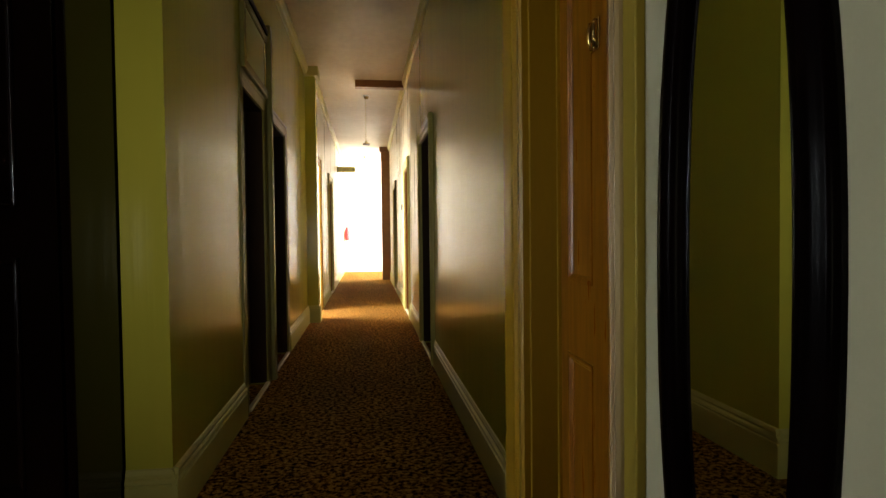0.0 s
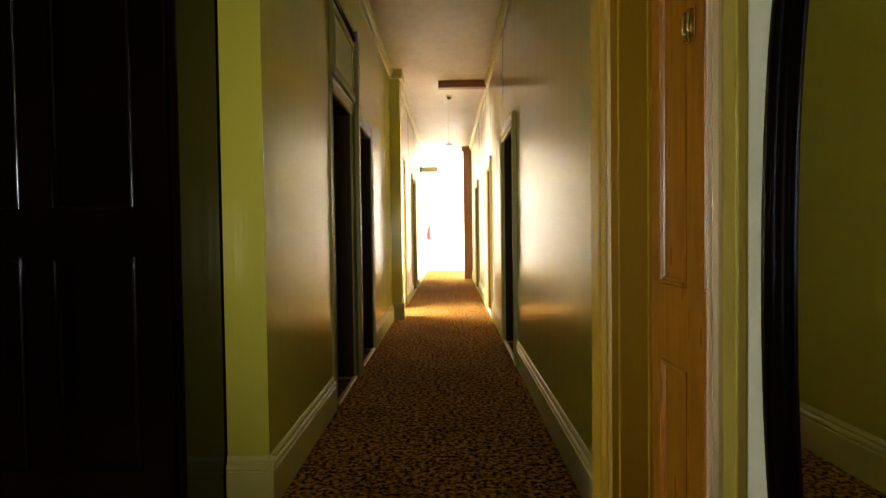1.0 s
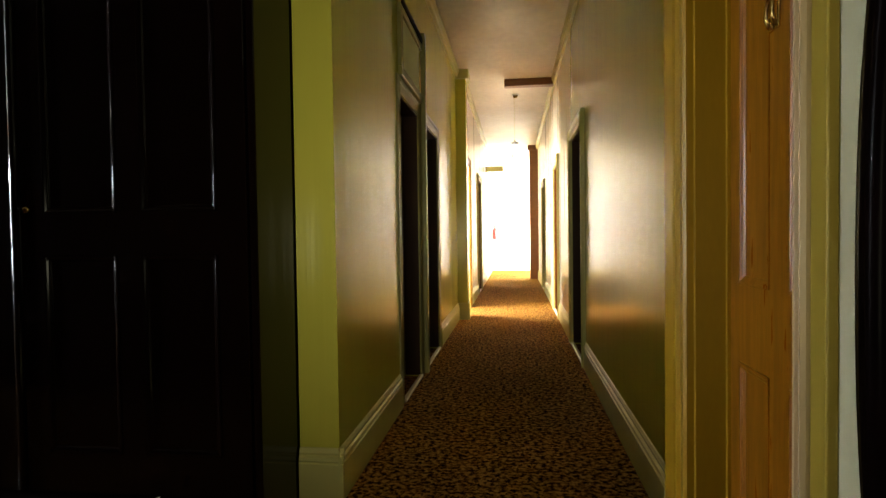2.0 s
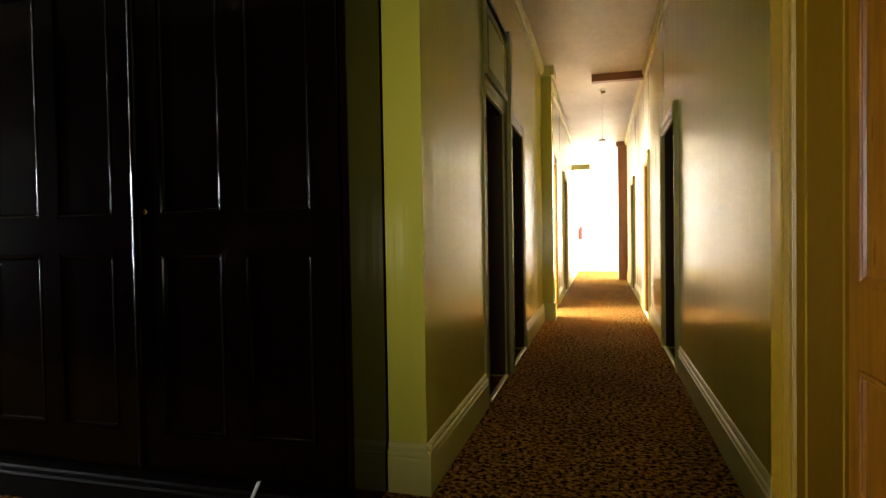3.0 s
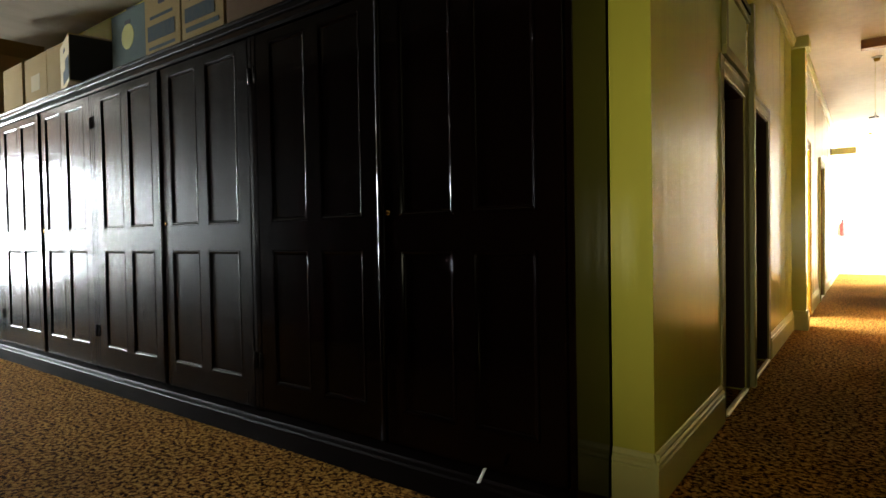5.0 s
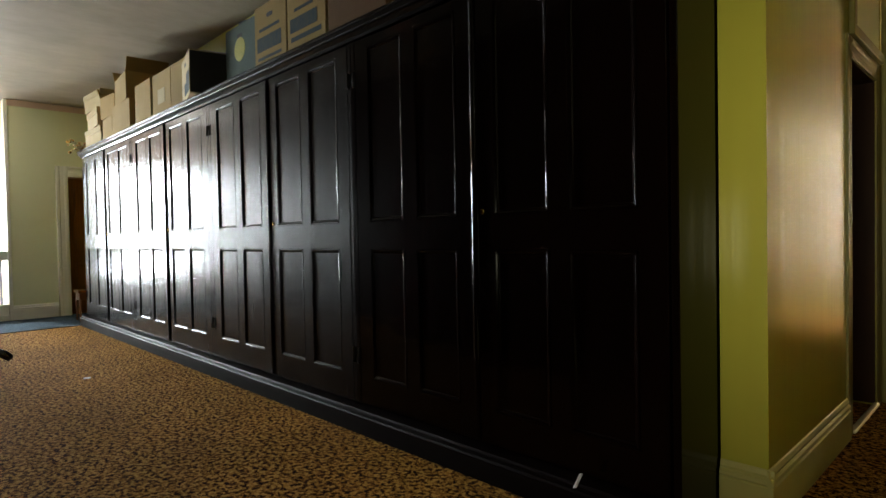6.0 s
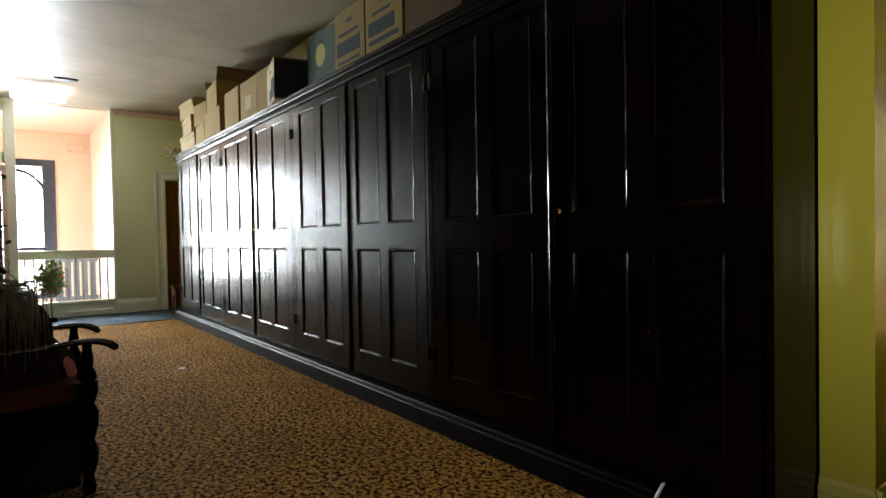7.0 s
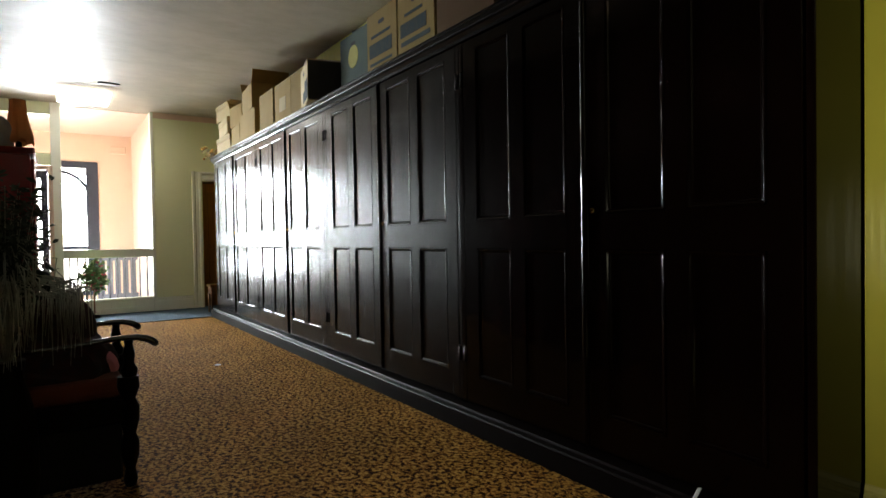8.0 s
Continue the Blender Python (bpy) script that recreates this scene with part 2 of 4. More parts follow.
def box(x0, x1, y0, y1, z0, z1, b=0.0, seg=1):
    return bx(bmesh.new(), x0, x1, y0, y1, z0, z1, b, seg)


def sweep(bm, profile, p0, p1, u, v):
    """A closed profile of (u, v) pairs drawn from p0 to p1."""
    p0, p1, u, v = Vector(p0), Vector(p1), Vector(u), Vector(v)
    a = [bm.verts.new(p0 + u * s + v * t) for s, t in profile]
    b = [bm.verts.new(p1 + u * s + v * t) for s, t in profile]
    n = len(profile)
    for i in range(n):
        bm.faces.new((a[i], a[(i + 1) % n], b[(i + 1) % n], b[i]))
    bm.faces.new(a[::-1])
    bm.faces.new(b)
    return bm


def lathe(bm, rings, center, n=16, flat=False):
    """Rings of (radius, z) turned about a vertical axis."""
    c = Vector(center)
    prev = None
    for r, z in rings:
        ring = [bm.verts.new(c + Vector((r * math.cos(k * math.tau / n), r * math.sin(k * math.tau / n), z))) for k in range(n)]
        if prev:
            for k in range(n):
                f = bm.faces.new((prev[k], prev[(k + 1) % n], ring[(k + 1) % n], ring[k]))
                f.smooth = not flat
        else:
            bm.faces.new(ring[::-1])
        prev = ring
    bm.faces.new(prev)
    return bm


def tube(bm, points, radii, n=8):
    """A round rod along points."""
    pts = [Vector(p) for p in points]
    prev = None
    for i, p in enumerate(pts):
        d = (pts[min(i + 1, len(pts) - 1)] - pts[max(i - 1, 0)]).normalized()
        s = d.orthogonal().normalized() if prev is None else (side - d * side.dot(d)).normalized()
        side, t = s, d.cross(s)
        r = radii[i] if isinstance(radii, (list, tuple)) else radii
        ring = [bm.verts.new(p + (s * math.cos(k * math.tau / n) + t * math.sin(k * math.tau / n)) * r) for k in range(n)]
        if prev:
            for k in range(n):
                bm.faces.new((prev[k], prev[(k + 1) % n], ring[(k + 1) % n], ring[k])).smooth = True
        else:
            bm.faces.new(ring[::-1])
        prev = ring
    bm.faces.new(prev)
    return bm


def mesh_of(name, bm, mat, origin):
    bmesh.ops.translate(bm, verts=bm.verts, vec=-Vector(origin))
    bmesh.ops.recalc_face_normals(bm, faces=bm.faces)
    me = bpy.data.meshes.new(name)
    bm.to_mesh(me)
    bm.free()
    me.materials.append(mat)
    return me


def part(name, bm, mat, parent, label=""):
    o = ORIGIN[parent.name]
    ob = new(name, mesh_of(name, bm, mat, o))
    ob.parent = parent
    ORIGIN[ob.name] = o
    return tagged(ob, label)


def thing(name, base, label, category, group="", kind=""):
    ob = new(name)
    ob.empty_display_size = 0.1
    ob.location = base
    ORIGIN[ob.name] = Vector(base)
    return tagged(ob, label, category, group, kind)


def solo(name, bm, mat, base, label, category, group="", kind=""):
    ob = new(name, mesh_of(name, bm, mat, base))
    ob.location = base
    ORIGIN[ob.name] = Vector(base)
    return tagged(ob, label, category, group, kind)


def struct(name, bm, mat, label, category):
    return solo(name, bm, mat, (0, 0, 0), label, category, kind="structure")


def plate(us, zs, holes, v0, v1, frame_of, round_by=0.0):
    """One solid slab in (along, out, up), with rectangular holes (ua, ub, za, zb)."""
    us = sorted(set(us) | {h[k] for h in holes for k in (0, 1)})
    zs = sorted(set(zs) | {h[k] for h in holes for k in (2, 3)})
    bm = bmesh.new()
    grid = {(u, z): bm.verts.new((u, v0, z)) for u in us for z in zs}
    faces = []
    for ua, ub in zip(us, us[1:]):
        for za, zb in zip(zs, zs[1:]):
            if not any(h[0] <= ua and ub <= h[1] and h[2] <= za and zb <= h[3] for h in holes):
                faces.append(bm.faces.new((grid[ua, za], grid[ub, za], grid[ub, zb], grid[ua, zb])))
    bmesh.ops.delete(bm, geom=[v for v in bm.verts if not v.link_faces], context="VERTS")
    got = bmesh.ops.extrude_face_region(bm, geom=faces, use_keep_orig=True)
    bmesh.ops.translate(bm, verts=[v for v in got["geom"] if isinstance(v, bmesh.types.BMVert)], vec=(0, v1 - v0, 0))
    bmesh.ops.recalc_face_normals(bm, faces=bm.faces)
    if round_by:
        sharp = [e for e in bm.edges if len(e.link_faces) == 2 and e.calc_face_angle(0) > 1.0]
        bmesh.ops.bevel(bm, geom=sharp, offset=round_by, segments=1, affect="EDGES")
    bmesh.ops.transform(bm, matrix=frame_of, verts=bm.verts)
    return bm


def wall_y(bm, x0, x1, y0, y1, z1, holes=()):
    """A wall that runs along y, with holes (ya, yb, za, zb)."""
    bm.free()
    return plate((y0, y1), (0, z1), holes, x0, x1, Matrix(((0, 1, 0, 0), (1, 0, 0, 0), (0, 0, 1, 0), (0, 0, 0, 1))))


def wall_x(bm, x0, x1, y0, y1, z1, holes=()):
    bm.free()
    return plate((x0, x1), (0, z1), holes, y0, y1, Matrix())


SKIRT = [(0, 0), (0.02, 0), (0.02, 0.15), (0.014, 0.156), (0.02, 0.164), (0.018, 0.177), (0.009, 0.186), (0.011, 0.196), (0.005, 0.212), (0, 0.216)]
CORNICE = [(0, 0), (0.026, 0), (0.034, 0.008), (0.036, 0.03), (0.05, 0.05), (0.05, 0.1), (0, 0.1)]
CASING = [(0, 0), (0, 0.02), (0.012, 0.028), (0.03, 0.028), (0.036, 0.021), (0.07, 0.021), (0.08, 0.032), (0.1, 0.034), (0.105, 0.025), (0.105, 0)]
Z = (0, 0, 1)


def skirting(name, p0, p1, out, mat=None):
    return struct(name, sweep(bmesh.new(), SKIRT, (*p0, 0), (*p1, 0), (*out, 0), Z), mat or M_TRIM, "cream gloss skirting board with a moulded top along the wall", "skirting board")


def cornice(name, p0, p1, out, z=3.1, mat=None):
    return struct(name, sweep(bmesh.new(), CORNICE, (*p0, z), (*p1, z), (*out, 0), Z), mat or M_TRIM, "narrow cream ceiling cornice along the wall top", "cornice")


# ================= structure =================
H = 3.2
XL, XR, XN = -0.754, 0.545, 0.545

struct("floor", box(-10.6, 3.0, -1.2, 17.6, -0.12, 0.0), M_CARPET, "rust and brown flecked carpet, worn along the middle", "carpet")
struct("landing_floor", box(-13.2, -9.02, -2.0, 3.3, -0.1, 0.004), M_CARPET_BLUE, "blue-grey landing carpet before the balustrade", "carpet")
struct("carpet_edge_strip", box(-9.04, -9.0, -0.75, 3.1, 0.0, 0.008, 0.003), M_IRON, "dark metal strip where two carpets meet", "threshold strip")
struct("ceiling_corridor", box(-13.3, 3.0, 3.28, 17.7, H, H + 0.15), M_CEIL, "aged off-white corridor ceiling with a slight gloss", "ceiling")
struct("ceiling_hall", box(-13.3, 3.0, -2.1, 3.28, H, H + 0.15), M_CEIL_HALL, "aged off-white hall ceiling, stained and uneven", "ceiling")

# corridor, left side: wall ends in a plain pier, two doorways, then a pilaster
struct("wall_corridor_west", wall_y(bmesh.new(), XL - 0.17, XL, 2.31, 7.4, H, [(3.7, 4.4, 0, 2.02), (4.68, 5.5, 0, 2.02)]), M_WALL, "glossy cream-green corridor wall with two dark doorways", "wall")
struct("pilaster_west", wall_y(bmesh.new(), XL - 0.17, XL + 0.13, 7.4, 7.62, 3.08), M_WALL, "cream pilaster standing out from the corridor wall", "pilaster")
struct("pilaster_cap", box(XL - 0.17, XL + 0.17, 7.36, 7.66, 3.08, 3.2, 0.012, 2), M_TRIM, "moulded cap of the corridor pilaster", "trim")
struct("wall_corridor_west_far", wall_y(bmesh.new(), XL - 0.17, XL + 0.06, 7.62, 17.4, H, [(7.8, 8.6, 0, 2.1), (10.6, 11.4, 0, 2.1)]), M_WALL_FAR, "cream corridor wall brightening towards the far end", "wall")
skirting("skirting_pier", (XL - 0.17, 2.31), (XL + 0.022, 2.31), (0, -1))
skirting("skirting_west", (XL, 2.288), (XL, 3.6), (1, 0))
skirting("skirting_west_mid", (XL, 5.6), (XL, 7.4), (1, 0))
skirting("skirting_pilaster", (XL, 7.4), (XL + 0.152, 7.4), (0, -1))
skirting("skirting_pilaster_side", (XL + 0.13, 7.378), (XL + 0.13, 7.62), (1, 0))
skirting("skirting_west_far", (XL + 0.06, 8.71), (XL + 0.06, 10.49), (1, 0))
skirting("skirting_west_end", (XL + 0.06, 11.52), (XL + 0.06, 17.2), (1, 0))
cornice("cornice_west", (XL, 2.31), (XL, 7.36), (1, 0))
cornice("cornice_west_far", (XL + 0.06, 7.66), (XL + 0.06, 17.2), (1, 0))

# corridor, right side
struct("wall_corridor_east", wall_y(bmesh.new(), XR, XR + 0.2, 2.14, 5.9, H, [(4.87, 5.8, 0, 2.0)]), M_WALL, "glossy cream-green corridor wall beside a dark door", "wall")
struct("wall_corridor_east_far", wall_y(bmesh.new(), XR, XR + 0.2, 5.9, 14.0, H, [(7.55, 8.35, 0, 2.0), (10.9, 11.7, 0, 2.0)]), M_WALL_FAR, "sunlit cream corridor wall with two doors", "wall")
struct("pier_east", wall_y(bmesh.new(), XR - 0.2, XR + 0.2, 14.0, 14.22, 3.08), M_BROWN, "brown timber pier where the corridor meets the lobby", "pilaster")
struct("pier_east_cap", box(XR - 0.24, XR + 0.2, 13.96, 14.26, 3.08, 3.2, 0.012, 2), M_BROWN, "moulded brown cap of the lobby pier", "trim")
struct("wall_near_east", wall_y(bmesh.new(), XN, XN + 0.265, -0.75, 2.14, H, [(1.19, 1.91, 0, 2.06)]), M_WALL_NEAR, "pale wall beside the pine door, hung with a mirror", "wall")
skirting("skirting_east", (XR, 2.14), (XR, 4.76), (-1, 0))
skirting("skirting_east_mid", (XR, 5.91), (XR, 7.44), (-1, 0))
skirting("skirting_east_far", (XR, 8.46), (XR, 10.79), (-1, 0))
skirting("skirting_east_end", (XR, 11.81), (XR, 14.0), (-1, 0))
skirting("skirting_near_east", (XN, -0.75), (XN, 1.06), (-1, 0))
cornice("cornice_east", (XR, 0.0), (XR, 13.96), (-1, 0))

# lobby at the corridor's end
struct("wall_lobby_end", wall_x(bmesh.new(), -0.9, 2.9, 17.2, 17.4, H), M_WHITE_WALL, "sunlit white wall at the corridor's end", "wall")
struct("wall_lobby_south", wall_x(bmesh.new(), XR + 0.2, 2.9, 14.0, 14.2, H), M_WHITE_WALL, "white lobby wall", "wall")
struct("wall_lobby_east", wall_y(bmesh.new(), 2.62, 2.8, 14.2, 17.2, H, [(14.6, 17.0, 0.4, 2.95)]), M_WHITE_WALL, "white lobby wall with a tall window", "wall")

# hall
struct("wall_hall_north", wall_x(bmesh.new(), -9.05, XL - 0.17, 2.52, 2.7, H), M_WALL, "cream wall behind the cupboards", "wall")
struct("wall_hall_return", wall_y(bmesh.new(), -9.05, -8.87, 2.7, 3.1, H), M_WALL, "cream wall return beside the cupboards", "wall")
struct("wall_hall_north_far", wall_x(bmesh.new(), -10.41, -8.87, 3.1, 3.28, H), M_WALL, "cream wall beyond the cupboards", "wall")
# Unseen closing wall, made dark so the cupboards mirror little light
struct("wall_hall_south", wall_x(bmesh.new(), -10.41, XN + 0.265, -0.95, -0.75, H, [(-1.0, 0.25, 0.72, 1.38)]), M_DARKDOOR, "unseen hall wall, kept dark, with an opening for the fill light", "wall")
FX = -10.41
struct("wall_hall_west", wall_y(bmesh.new(), FX - 0.16, FX, -0.75, 3.28, H, [(-0.62, -0.03, 0, 2.27), (-0.62, -0.03, 2.45, 3.02), (0.1, 1.32, 0, H), (2.07, 2.87, 0, 2.12)]), M_WALL_PALE, "pale green wall with a balustraded opening and a door", "wall")
skirting("skirting_hall_west", (FX, 1.34), (FX, 1.9), (1, 0), M_TRIM_WHITE)
struct("frieze_hall_west", box(FX, FX + 0.012, 1.34, 3.1, 3.11, 3.2, 0.003), M_PEACH, "narrow peach band under the ceiling", "trim")

# stair hall beyond the balustrade
struct("wall_stairs_east", wall_y(bmesh.new(), -13.2, -13.0, -1.9, 1.4, H, [(-0.62, 0.72, 0.12, 2.66)]), M_PEACH, "peach stair-hall wall with a tall arched window", "wall")
struct("wall_stairs_north", wall_x(bmesh.new(), -13.0, FX - 0.16, 1.3, 1.48, H), M_PEACH, "peach stair-hall wall in bright daylight", "wall")
struct("wall_stairs_south", wall_x(bmesh.new(), -13.0, FX - 0.16, -1.9, -1.75, H, [(-12.75, -10.75, 0.3, 1.7)]), M_PEACH, "peach stair-hall wall with a wide window", "wall")
struct("wall_stairs_return", wall_y(bmesh.new(), FX - 0.16, FX, -1.9, -0.95, H), M_PEACH, "peach wall return", "wall")
struct("ceiling_stairs", box(-13.0, FX - 0.16, -1.75, 1.3, 3.19, 3.199), M_PEACH, "peach stair-hall ceiling", "ceiling")
struct("backdrop_sky_arch", box(-14.6, -14.55, -3.5, 3.5, -0.5, 5.0), M_SKY, "bright overcast sky outside the arched window", "sky")
struct("backdrop_sky_lobby", box(4.6, 4.65, 11.5, 20.5, -0.5, 5.0), M_SKY, "bright sky outside the lobby window", "sky")


# ================= things =================
def casing(parent, plane, out, ya, yb, z1, mat, w=0.105, d=1.0, axis="y", near_mat=None, near_w=None):
    """Moulded door casing: two uprights and a head on a wall whose face is at plane."""
    prof = [(u * w / 0.105, v * d) for u, v in CASING]
    if axis == "y":
        P, U, O = (lambda a, z: (plane, a, z)), (0, 1, 0), (out, 0, 0)
    else:
        P, U, O = (lambda a, z: (a, plane, z)), (1, 0, 0), (0, out, 0)
    neg = tuple(-c for c in U)
    for a, u in ((ya, neg), (yb, U)):
        part("upright", sweep(bmesh.new(), [(s * near_w / w, v) for s, v in prof] if near_w and a == ya else prof, P(a, 0), P(a, z1 + w), u, O), near_mat or mat if a == ya else mat, parent)
    part("head", sweep(bmesh.new(), prof, P(ya, z1), P(yb, z1), Z, O), mat, parent)


def panelled(parent, frame_of, width, z0, z1, cols, rows, mat, thick=0.04, stile=0.1, muntin=0.1, name="leaf", panel_mat=None, bead=0.018):
    """A framed door leaf. frame_of: matrix from (along, out, up) to the world. rows: heights of the panel openings."""
    pw = (width - 2 * stile - muntin * (cols - 1)) / cols
    holes = [(stile + c * (pw + muntin), stile + c * (pw + muntin) + pw, za, zb) for za, zb in rows for c in range(cols)]
    leaf = part(name, plate((0, width), (z0, z1), holes, 0, -thick, frame_of, 0.003), mat, parent)
    for za, zb in rows:
        for c in range(cols):
            u = stile + c * (pw + muntin)
            pb = bmesh.new()
            bx(pb, u, u + pw, -thick * 0.75, -0.009, za, zb)
            prof = [(0, 0.0015), (bead * 0.3, 0.0015), (bead * 0.55, -0.002), (bead * 0.75, -0.003), (bead, -0.0085), (bead, -thick * 0.5), (0, -thick * 0.5)]
            sweep(pb, prof, (u, 0, za), (u, 0, zb), (1, 0, 0), (0, 1, 0))
            sweep(pb, prof, (u + pw, 0, za), (u + pw, 0, zb), (-1, 0, 0), (0, 1, 0))
            sweep(pb, prof, (u, 0, za), (u + pw, 0, za), (0, 0, 1), (0, 1, 0))
            sweep(pb, prof, (u, 0, zb), (u + pw, 0, zb), (0, 0, -1), (0, 1, 0))
            for cu, s in ((u, 1), (u + pw, -1)):
                r = 0.045
                arc = [(cu + s * r * (1 - math.sin(q)), zb - r * (1 - math.cos(q))) for q in (0.0, 0.4, 0.8, 1.2, math.pi / 2)]
                ring = [(cu, zb)] + arc
                a = [pb.verts.new((x, 0.001, z)) for x, z in ring]
                b = [pb.verts.new((x, -0.01, z)) for x, z in ring]
                pb.faces.new(a)
                pb.faces.new(b[::-1])
                for k in range(len(ring)):
                    pb.faces.new((a[k], a[(k + 1) % len(ring)], b[(k + 1) % len(ring)], b[k]))
            bmesh.ops.transform(pb, matrix=frame_of, verts=pb.verts)
            part("panel", pb, panel_mat or mat, leaf)
    return leaf


def framed(origin, along, out):
    a, o = Vector(along), Vector(out)
    m = Matrix((a, o, Vector(Z))).transposed().to_4x4()
    m.translation = origin
    return m


# --- the range of cupboards along the hall ---
CY = 1.96
SEAMS = [-0.93, -2.845, -4.87, -6.93, -9.0]
ROWS = [(0.3, 1.04), (1.2, 2.18)]


def cupboard(x1, x0, last):
    wood = M_MAHOG_NEAR if last else M_MAHOG
    c = thing("cupboard_unit", ((x0 + x1) / 2, CY, 0), "dark-stained mahogany cupboard with tall panelled double doors", "cupboard", "cupboards along the hall")
    part("side_panel", box(x0, x0 + 0.03, CY + 0.045, 2.515, 0.13, 2.24), wood, c)
    part("side_panel", box(x1 - 0.03, x1, CY + (0.0 if last else 0.045), 2.515, 0.0 if last else 0.13, 2.24, 0.004), wood, c)
    part("back_panel", box(x0 + 0.03, x1 - 0.03, 2.49, 2.515, 0.13, 2.24), wood, c)
    part("bottom_board", box(x0 + 0.03, x1 - 0.03, CY + 0.045, 2.49, 0.13, 0.16), wood, c)
    part("top_board", box(x0 + 0.03, x1 - 0.03, CY + 0.045, 2.49, 2.21, 2.24), wood, c)
    mid, e = (x0 + x1) / 2, 0.035 if last else 0.034
    pil = bmesh.new()
    bx(pil, x0 + 0.001, x0 + 0.034, CY, CY + 0.044, 0.13, 2.24, 0.003)
    part("stile", pil, wood, c)
    if not last:
        part("stile", box(x1 - 0.034, x1 - 0.001, CY, CY + 0.044, 0.13, 2.24, 0.003), wood, c)
    for k, (a, b) in enumerate(((x0 + 0.038, mid - 0.002), (mid + 0.002, x1 - e - 0.004))):
        leaf = panelled(c, framed((b, CY, 0), (-1, 0, 0), (0, -1, 0)), b - a, 0.14, 2.235, 2, ROWS, wood, 0.042, 0.115, 0.1, "door", bead=0.022)
        hx = a - 0.012 if k == 0 else b + 0.012
        for hz in () if last and k == 1 else (0.42, 2.02):
            h = bmesh.new()
            tube(h, [(hx, CY - 0.003, hz - 0.045), (hx, CY - 0.003, hz + 0.045)], 0.0055, 8)
            bx(h, hx - 0.009, hx + 0.009, CY - 0.002, CY + 0.002, hz - 0.04, hz + 0.04)
            part("hinge", h, M_IRON, leaf, "dark iron butt hinge")
        if k == 1:
            part("cover_strip", sweep(bmesh.new(), [(-0.016, 0), (-0.015, -0.006), (-0.0105, -0.012), (-0.004, -0.0141), (0.004, -0.0141), (0.0105, -0.012), (0.015, -0.006), (0.016, 0)], (mid, CY, 0.15), (mid, CY, 2.23), (1, 0, 0), (0, 1, 0)), wood, leaf)
            esc = bmesh.new()
            lathe(esc, [(0.014, 0), (0.013, 0.004), (0.009, 0.006)], (0, 0, 0), 12)
            bmesh.ops.rotate(esc, verts=esc.verts, matrix=Matrix.Rotation(math.pi / 2, 3, "X"))
            bmesh.ops.translate(esc, verts=esc.verts, vec=(mid + 0.045, CY, 1.215))
            part("escutcheon", esc, M_BRASS, leaf, "small worn brass keyhole plate")
    return c


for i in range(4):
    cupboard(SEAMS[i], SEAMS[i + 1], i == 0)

pt = thing("cupboard_plinth", (-4.8, CY, 0), "long dark moulded plinth under the cupboards", "plinth")
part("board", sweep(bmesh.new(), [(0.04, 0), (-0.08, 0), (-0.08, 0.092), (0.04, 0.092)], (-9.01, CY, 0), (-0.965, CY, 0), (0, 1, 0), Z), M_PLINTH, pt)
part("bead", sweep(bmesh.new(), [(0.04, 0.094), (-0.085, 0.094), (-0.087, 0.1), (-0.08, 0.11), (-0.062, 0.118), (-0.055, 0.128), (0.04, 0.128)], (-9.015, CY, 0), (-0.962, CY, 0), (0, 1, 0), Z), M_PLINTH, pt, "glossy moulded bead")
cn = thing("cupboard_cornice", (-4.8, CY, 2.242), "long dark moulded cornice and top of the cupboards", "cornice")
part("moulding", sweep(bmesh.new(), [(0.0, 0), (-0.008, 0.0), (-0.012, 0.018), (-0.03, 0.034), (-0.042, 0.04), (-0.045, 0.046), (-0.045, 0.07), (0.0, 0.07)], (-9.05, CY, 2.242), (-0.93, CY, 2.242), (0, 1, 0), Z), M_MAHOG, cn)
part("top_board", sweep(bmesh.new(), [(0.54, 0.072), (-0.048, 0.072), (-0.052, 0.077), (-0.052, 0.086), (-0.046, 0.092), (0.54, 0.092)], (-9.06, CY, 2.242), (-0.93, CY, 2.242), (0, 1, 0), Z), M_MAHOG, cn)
for k in range(9):
    xb = -9.01 + k * 1.0
    part("bearer", box(xb, xb + 0.04, CY + 0.01, 2.5, 2.242, 2.313), M_MAHOG, cn)
tag = bmesh.new()
sweep(tag, [(-0.009, 0), (0.009, 0), (0.006, 0.002), (-0.006, 0.002)], (-1.275, 1.866, 0.19), (-1.3, 1.856, 0.129), (1, 0, 0.3), (0, -1, 0.2))
solo("paper_tag", tag, M_WHITE_PAPER, (-1.29, 1.86, 0.129), "small white paper tag on the cupboard plinth", "tag")

# --- boxes on the cupboards ---
TOP = 2.334


